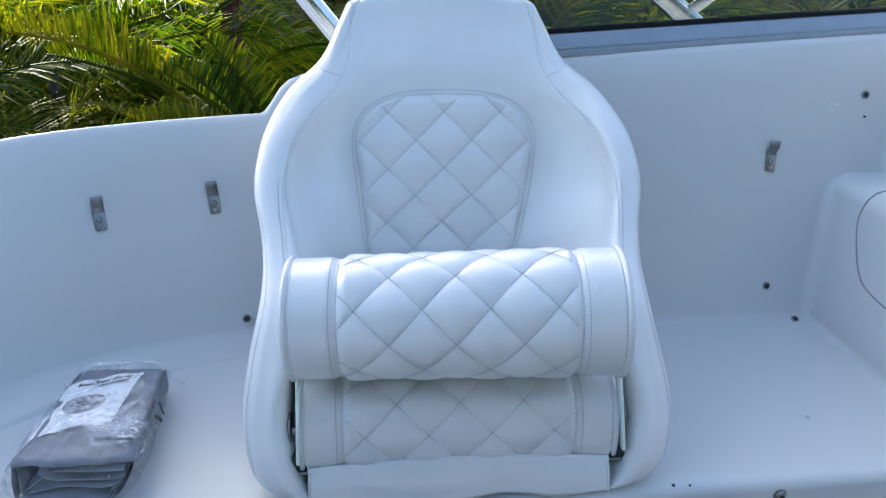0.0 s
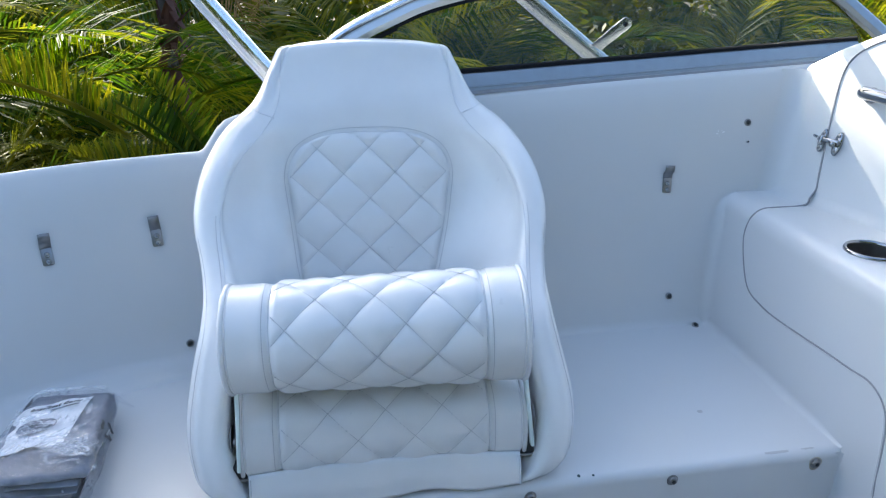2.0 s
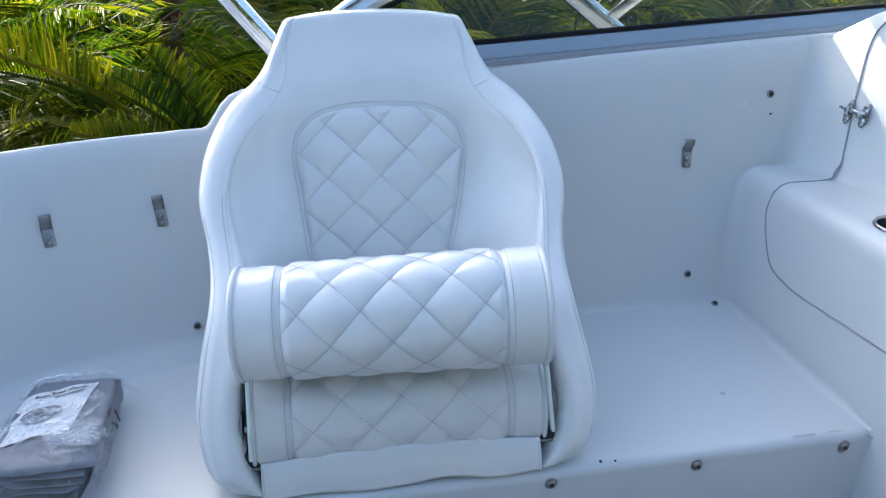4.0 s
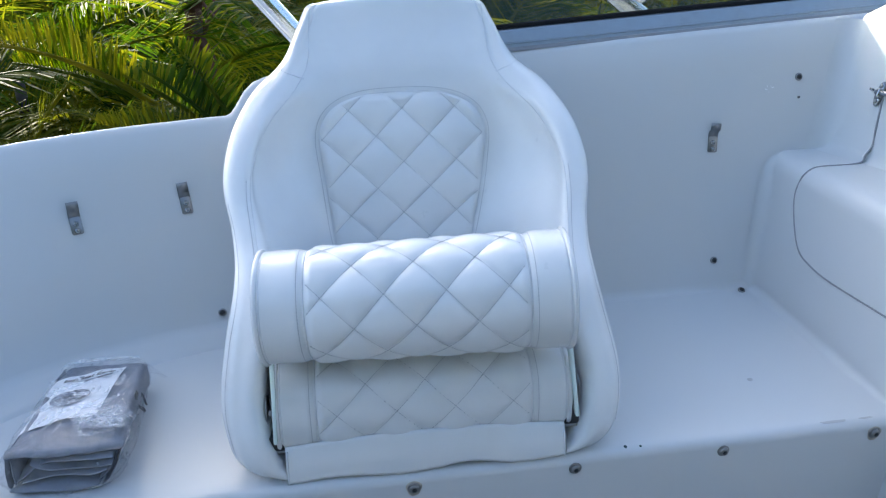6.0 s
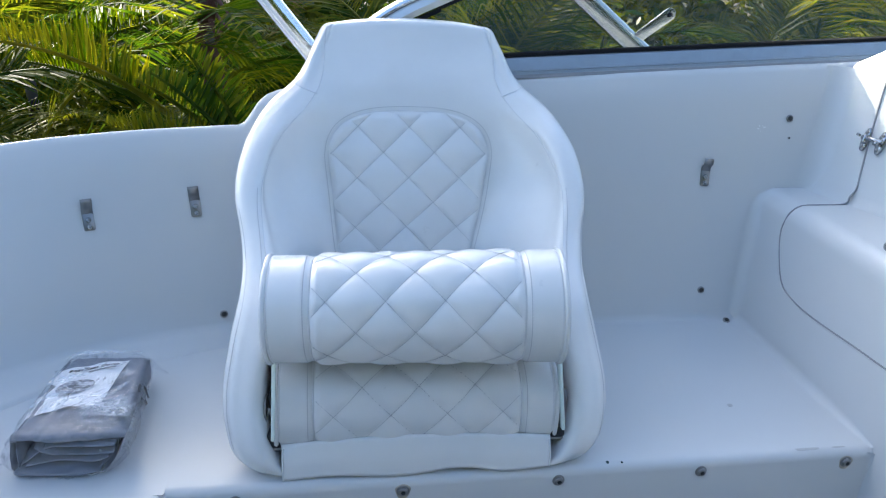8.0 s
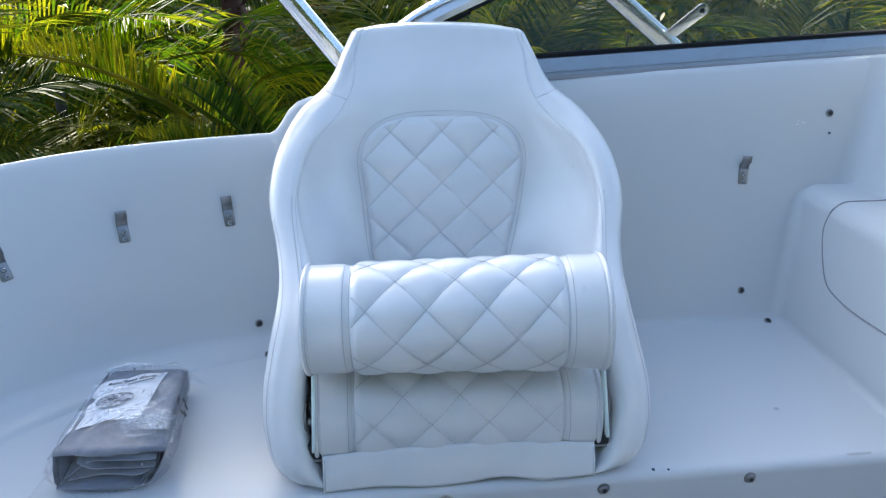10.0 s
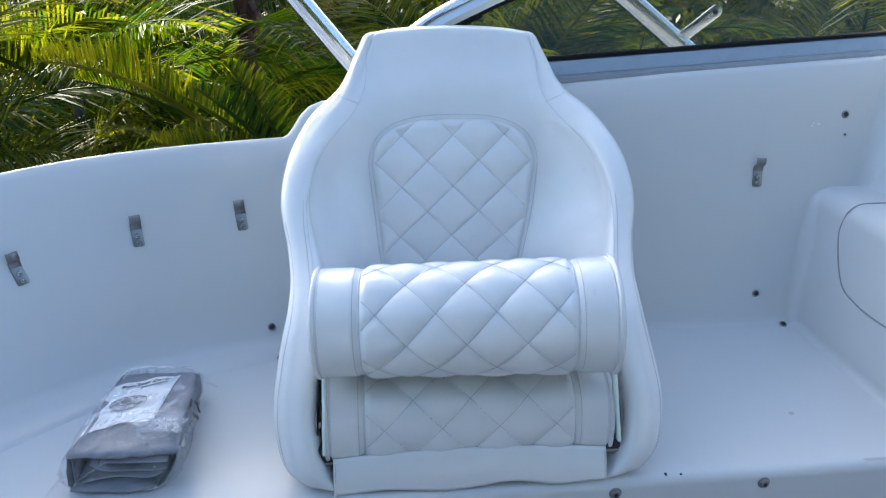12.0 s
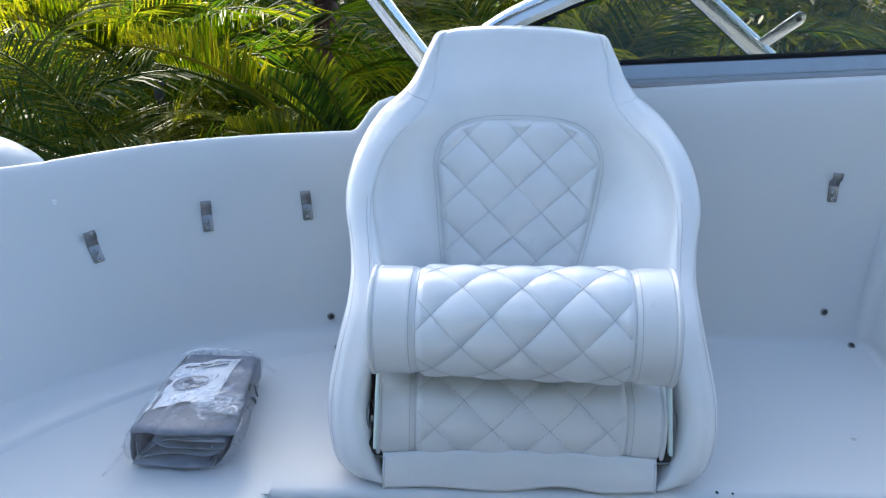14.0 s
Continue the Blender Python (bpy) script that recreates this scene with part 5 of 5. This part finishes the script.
def build_palm(x, y, stems, rnd, fronds=9, thick=0.045, high=(0.2, 1.1), dry=1, lean=0.25):
    palm = thing("palm", pose(x, y, GROUND), "green feather-leaved palm clump growing beside the boat", "palm", "palms behind the boat")
    for s in range(stems):
        a = rnd.uniform(0, 2 * math.pi)
        r = rnd.uniform(0.0, 0.22) if stems > 1 else 0.0
        foot = Vector((r * math.cos(a), r * math.sin(a), 0))
        h = rnd.uniform(*high)
        tip = foot + Vector((math.cos(a) * lean * h, math.sin(a) * lean * h, h))
        pts = [foot.lerp(tip, k / 10) + Vector((0.02 * math.sin(k * 0.6), 0, 0)) for k in range(11)]
        part("trunk", tube_bm(pts, [thick * (1.15 - 0.35 * k / 10) * (1.06 if k % 2 else 0.97) for k in range(11)], 10), BARK, palm)
        for k in range(fronds):
            me = rnd.choice(FRONDS)
            f = link("frond", me, None, palm)
            turn = 360 * k / fronds + rnd.uniform(-25, 25)
            f.matrix_local = Matrix.Translation(tip - Vector((0, 0, 0.02 * k))) @ pose(0, 0, 0, rnd.uniform(-40, 40), rnd.uniform(-18, 26), turn) @ Matrix.Diagonal((*(rnd.uniform(0.75, 1.1),) * 3, 1))
        for k in range(dry):
            f = link("dry_frond", rnd.choice(DRY), None, palm, "dead brown frond")
            f.matrix_local = Matrix.Translation(tip - Vector((0, 0, 0.1))) @ pose(0, 0, 0, 0, rnd.uniform(25, 55), rnd.uniform(0, 360))
    return palm


SPOTS = [(-3.6, 4.3), (-2.5, 3.7), (-1.75, 4.6), (-1.2, 3.9), (-2.9, 5.6), (0.15, 4.6), (0.9, 3.9), (1.7, 4.7), (2.6, 4.1), (3.5, 4.8), (4.6, 4.2), (-0.3, 5.8), (-4.8, 5.2), (1.6, 6.2), (3.2, 6.4), (5.6, 5.6), (-1.6, 6.6)]
for x, y in SPOTS:
    build_palm(x, y, RND.choice((3, 3, 4)), RND, RND.choice((8, 9, 10)), 0.035, (0.15, 1.3), RND.choice((0, 0, 1)))


for x, y in ((-0.62, 2.72), (-1.25, 2.95), (-0.05, 2.85), (-1.95, 3.15)):
    build_palm(x, y, 2, RND, 7, 0.03, (0.05, 0.35), 0, 0.1)


def build_arching_palm(x, y, high, aims, size, rnd):
    palm = thing("palm", pose(x, y, GROUND), "low arching green palm close behind the boat", "palm", "palms behind the boat")
    pts = [(0.01 * math.sin(k), 0, high * k / 8) for k in range(9)]
    part("trunk", tube_bm(pts, [0.035 - 0.001 * k for k in range(9)], 10), BARK, palm)
    for k, turn in enumerate(aims):
        f = link("frond", FRONDS[k % len(FRONDS)], None, palm)
        f.matrix_local = pose(0, 0, high - 0.015 * k, rnd.uniform(-25, 25), rnd.uniform(-6, 16), turn) @ Matrix.Diagonal((*(size * rnd.uniform(0.9, 1.1),) * 3, 1))


for x, y, high, aims, size in ((-1.05, 2.72, 1.22, (-5, 12, 30, 150, 185, 60), 0.66), (-0.10, 2.78, 1.05, (172, 200, 150, 20, -10, 110), 0.60), (-1.75, 2.85, 1.25, (0, 25, 170, 60, 200), 0.66), (-0.75, 3.15, 1.05, (10, 190, 45, 130, 90, -30), 0.6), (-0.20, 2.42, 1.38, (170, 190, 150, 120, 210, 20, 60), 0.30), (-0.52, 2.50, 1.40, (5, 30, 60, 150, 100), 0.28), (-0.30, 2.62, 0.85, (0, 60, 120, 180, 240, 300, 30, 150, 210), 0.5)):
    build_arching_palm(x, y, high, aims, size, RND)


COMBS = [frond_mesh("frond", RND, RND.uniform(0.55, 0.75), RND.uniform(0.3, 0.7), RND.uniform(0.12, 0.17), 38, -40 + 8 * k, 1.0, (0.005, 0.008)) for k in range(4)]
for me in COMBS:
    me.materials.append(SUNLIT_FROND)


SHADY = [frond_mesh("frond", RND, 0.6, 0.5, 0.15, 40, -30 + 10 * k, 1.0, (0.005, 0.009)) for k in range(3)]
for me in SHADY:
    me.materials.append(FROND)


def build_comb_palm(x, y, high, aims, rnd, fronds=COMBS, label="palm with upright yellow-green leaflets, coloured brighter as if sunlit"):
    palm = thing("palm", pose(x, y, GROUND), label, "palm", "palms behind the boat")
    part("trunk", tube_bm([(0.01 * math.sin(k), 0, high * k / 8) for k in range(9)], [0.03 - 0.001 * k for k in range(9)], 10), BARK, palm)
    for k, (turn, lift) in enumerate(aims):
        f = link("frond", fronds[k % len(fronds)], None, palm)
        f.matrix_local = pose(0, 0, high - 0.01 * k, rnd.uniform(-14, 14), -lift, turn)


for x, y, high, aims in ((-0.50, 2.85, 1.55, ((172, 6), (190, 14))), (-1.16, 3.30, 1.60, ((10, 12), (175, 12), (195, 6)))):
    build_comb_palm(x, y, high, aims, RND)
build_comb_palm(-0.14, 2.58, 1.33, ((176, 6), (186, 16), (166, 26), (196, 34), (150, 12)), RND, SHADY, "low dark green palm close behind the boat")


def build_trunk():
    """The old palm trunk with ragged dead leaf bases."""
    tree = thing("old_palm", pose(-0.450, 3.38, GROUND), "tall palm trunk with ragged brown dead leaf bases", "palm")
    pts = [(0.03 * math.sin(k * 0.5), 0.02 * math.cos(k * 0.7), 0.42 * k) for k in range(20)]
    part("trunk", tube_bm(pts, [0.026 + 0.004 * noise.noise(Vector((k * 0.9, 0, 0))) for k in range(20)], 16), BARK, tree)
    rnd = random.Random(3)
    for k in range(150):
        a, z = rnd.uniform(-70, 35), rnd.uniform(1.55, 3.2)
        ll, wide = rnd.uniform(0.14, 0.36), rnd.uniform(0.016, 0.045)
        out = rnd.uniform(0.03, 0.15)
        rows = []
        for q in range(7):
            u = q / 6
            wq = wide * (1 - u) ** 0.6 + 0.002
            x = 0.020 + out * u * u + 0.004 * math.sin(u * 6 + k)
            rows.append([(x, -wq, ll * u), (x + 0.006, 0, ll * u + 0.004), (x, wq * 0.9, ll * u)])
        base = link("leaf_base", mesh_of("leaf_base", *grid(rows)), BOOT, tree, "dead brown leaf base")
        base.matrix_local = pose(0, 0, z, 0 if k % 3 else 180, 0, a)
    for k in range(9):
        f = link("dry_frond", DRY[k % 2], None, tree, "dead brown frond")
        f.matrix_local = pose(0, 0, 2.15 + 0.12 * k, rnd.uniform(-30, 30), rnd.uniform(10, 45), rnd.uniform(-80, 40)) @ Matrix.Diagonal((0.45, 0.45, 0.45, 1))
    for k in range(16):
        f = link("frond", rnd.choice(FRONDS), None, tree)
        f.matrix_local = pose(0, 0, 7.9, rnd.uniform(-15, 15), rnd.uniform(-10, 30), 360 * k / 16)


build_trunk()


def leaf_cloud(name, count, region, size, rnd, label, wave=0.9, gaps=-0.28):
    verts, faces = [], []
    (x0, x1), (y0, y1), (z0, z1) = region
    for k in range(count):
        x, y = rnd.uniform(x0, x1), rnd.uniform(y0, y1)
        top = z1 + wave * noise.noise(Vector((x * 0.5, y * 0.5, 3)))
        z = z0 + (top - z0) * rnd.random() ** 0.9
        p = Vector((x, y, z))
        if noise.noise(p * 1.1) < gaps:
            continue
        d = Vector((rnd.uniform(-1, 1), rnd.uniform(-1, 1), rnd.uniform(-0.9, 0.5))).normalized()
        s = d.cross(Vector((rnd.uniform(-1, 1), rnd.uniform(-1, 1), rnd.uniform(-1, 1)))).normalized()
        l = rnd.uniform(*size)
        w = l * rnd.uniform(0.10, 0.28)
        i = len(verts)
        verts += [p, p + d * l * 0.5 + s * w, p + d * l, p + d * l * 0.5 - s * w]
        faces.append((i, i + 1, i + 2, i + 3))
    ob = link(name, mesh_of(name, verts, faces, smooth=False), LEAF)
    tagged(ob, label, "shrubs", kind="stuff")


leaf_cloud("shrub_mass", 90000, ((-8, 9), (6.0, 9.0), (GROUND, 1.7)), (0.08, 0.22), random.Random(5), "dense dark green shrubs behind the palms")
leaf_cloud("undergrowth", 24000, ((-6, 7), (3.4, 6.0), (GROUND, 0.35)), (0.05, 0.15), random.Random(6), "low dark green undergrowth below the palms")


# Unseen leaves, added along the sun's direction to shade the boat.
leaf_cloud("tree_canopy", 60000, ((-6.2, -2.65), (7.9, 8.9), (5.5, 10.6)), (0.30, 0.60), random.Random(8), "unseen leaf canopy added to keep the sun off the boat", 0.2, -0.7)


# Unseen leaves, added to dim the sun on the middle palms.
leaf_cloud("far_trees", 3800, ((-2.45, -0.7), (7.9, 9.0), (2.2, 4.8)), (0.25, 0.55), random.Random(10), "unseen leaves added to shade the middle palms", 0.3)
# Unseen foliage, added behind the camera to cut low sky light.
leaf_cloud("garden_hedge", 24000, ((-7.0, 8.0), (-6.5, -5.0), (GROUND, 5.4)), (0.30, 0.62), random.Random(9), "unseen foliage added behind the camera to block low sky", 0.4)


def build_engine():
    eng = thing("outboard_engine", pose(-1.175, 1.86, 0.612), "white outboard engine cowling beyond the cockpit wall", "engine")
    for name, wide, deep, z0, high, beak, label in (("cowling", 0.120, 0.12, -0.06, 0.125, 0.0, "white moulded cowling"), ("visor", 0.125, 0.11, 0.055, 0.052, 0.075, "white beak-like cowling top")):
        rows = []
        for k in range(15):
            t = math.pi / 2 * k / 14
            c = math.cos(t) ** 0.55
            row = []
            for a in np.linspace(0, 2 * math.pi, 41)[:-1]:
                ahead = max(0.0, math.cos(a)) ** 3 * beak * c
                x = wide * c * math.cos(a) + ahead
                row.append((x, deep * c * math.sin(a), z0 + high * math.sin(t) - 0.30 * max(0.0, x) ** 1.2))
            rows.append(row)
        verts, faces = grid(rows, close_u=True)
        faces.append(tuple(range(40))[::-1])
        link(name, mesh_of(name, verts, faces), GEL, eng, label)
    # Solid dark box in place of the shade under the visor.
    part("air_gap", box_bm(0.20, 0.16, 0.03, (0.01, 0, 0.045), 0.01), DARK, eng, "dark block standing in for the shaded gap below the cowling top")
    part("cowling_base", box_bm(0.22, 0.18, 0.6, (0, 0, -0.34), 0.04), DARK, eng, "dark lower casing")


build_engine()
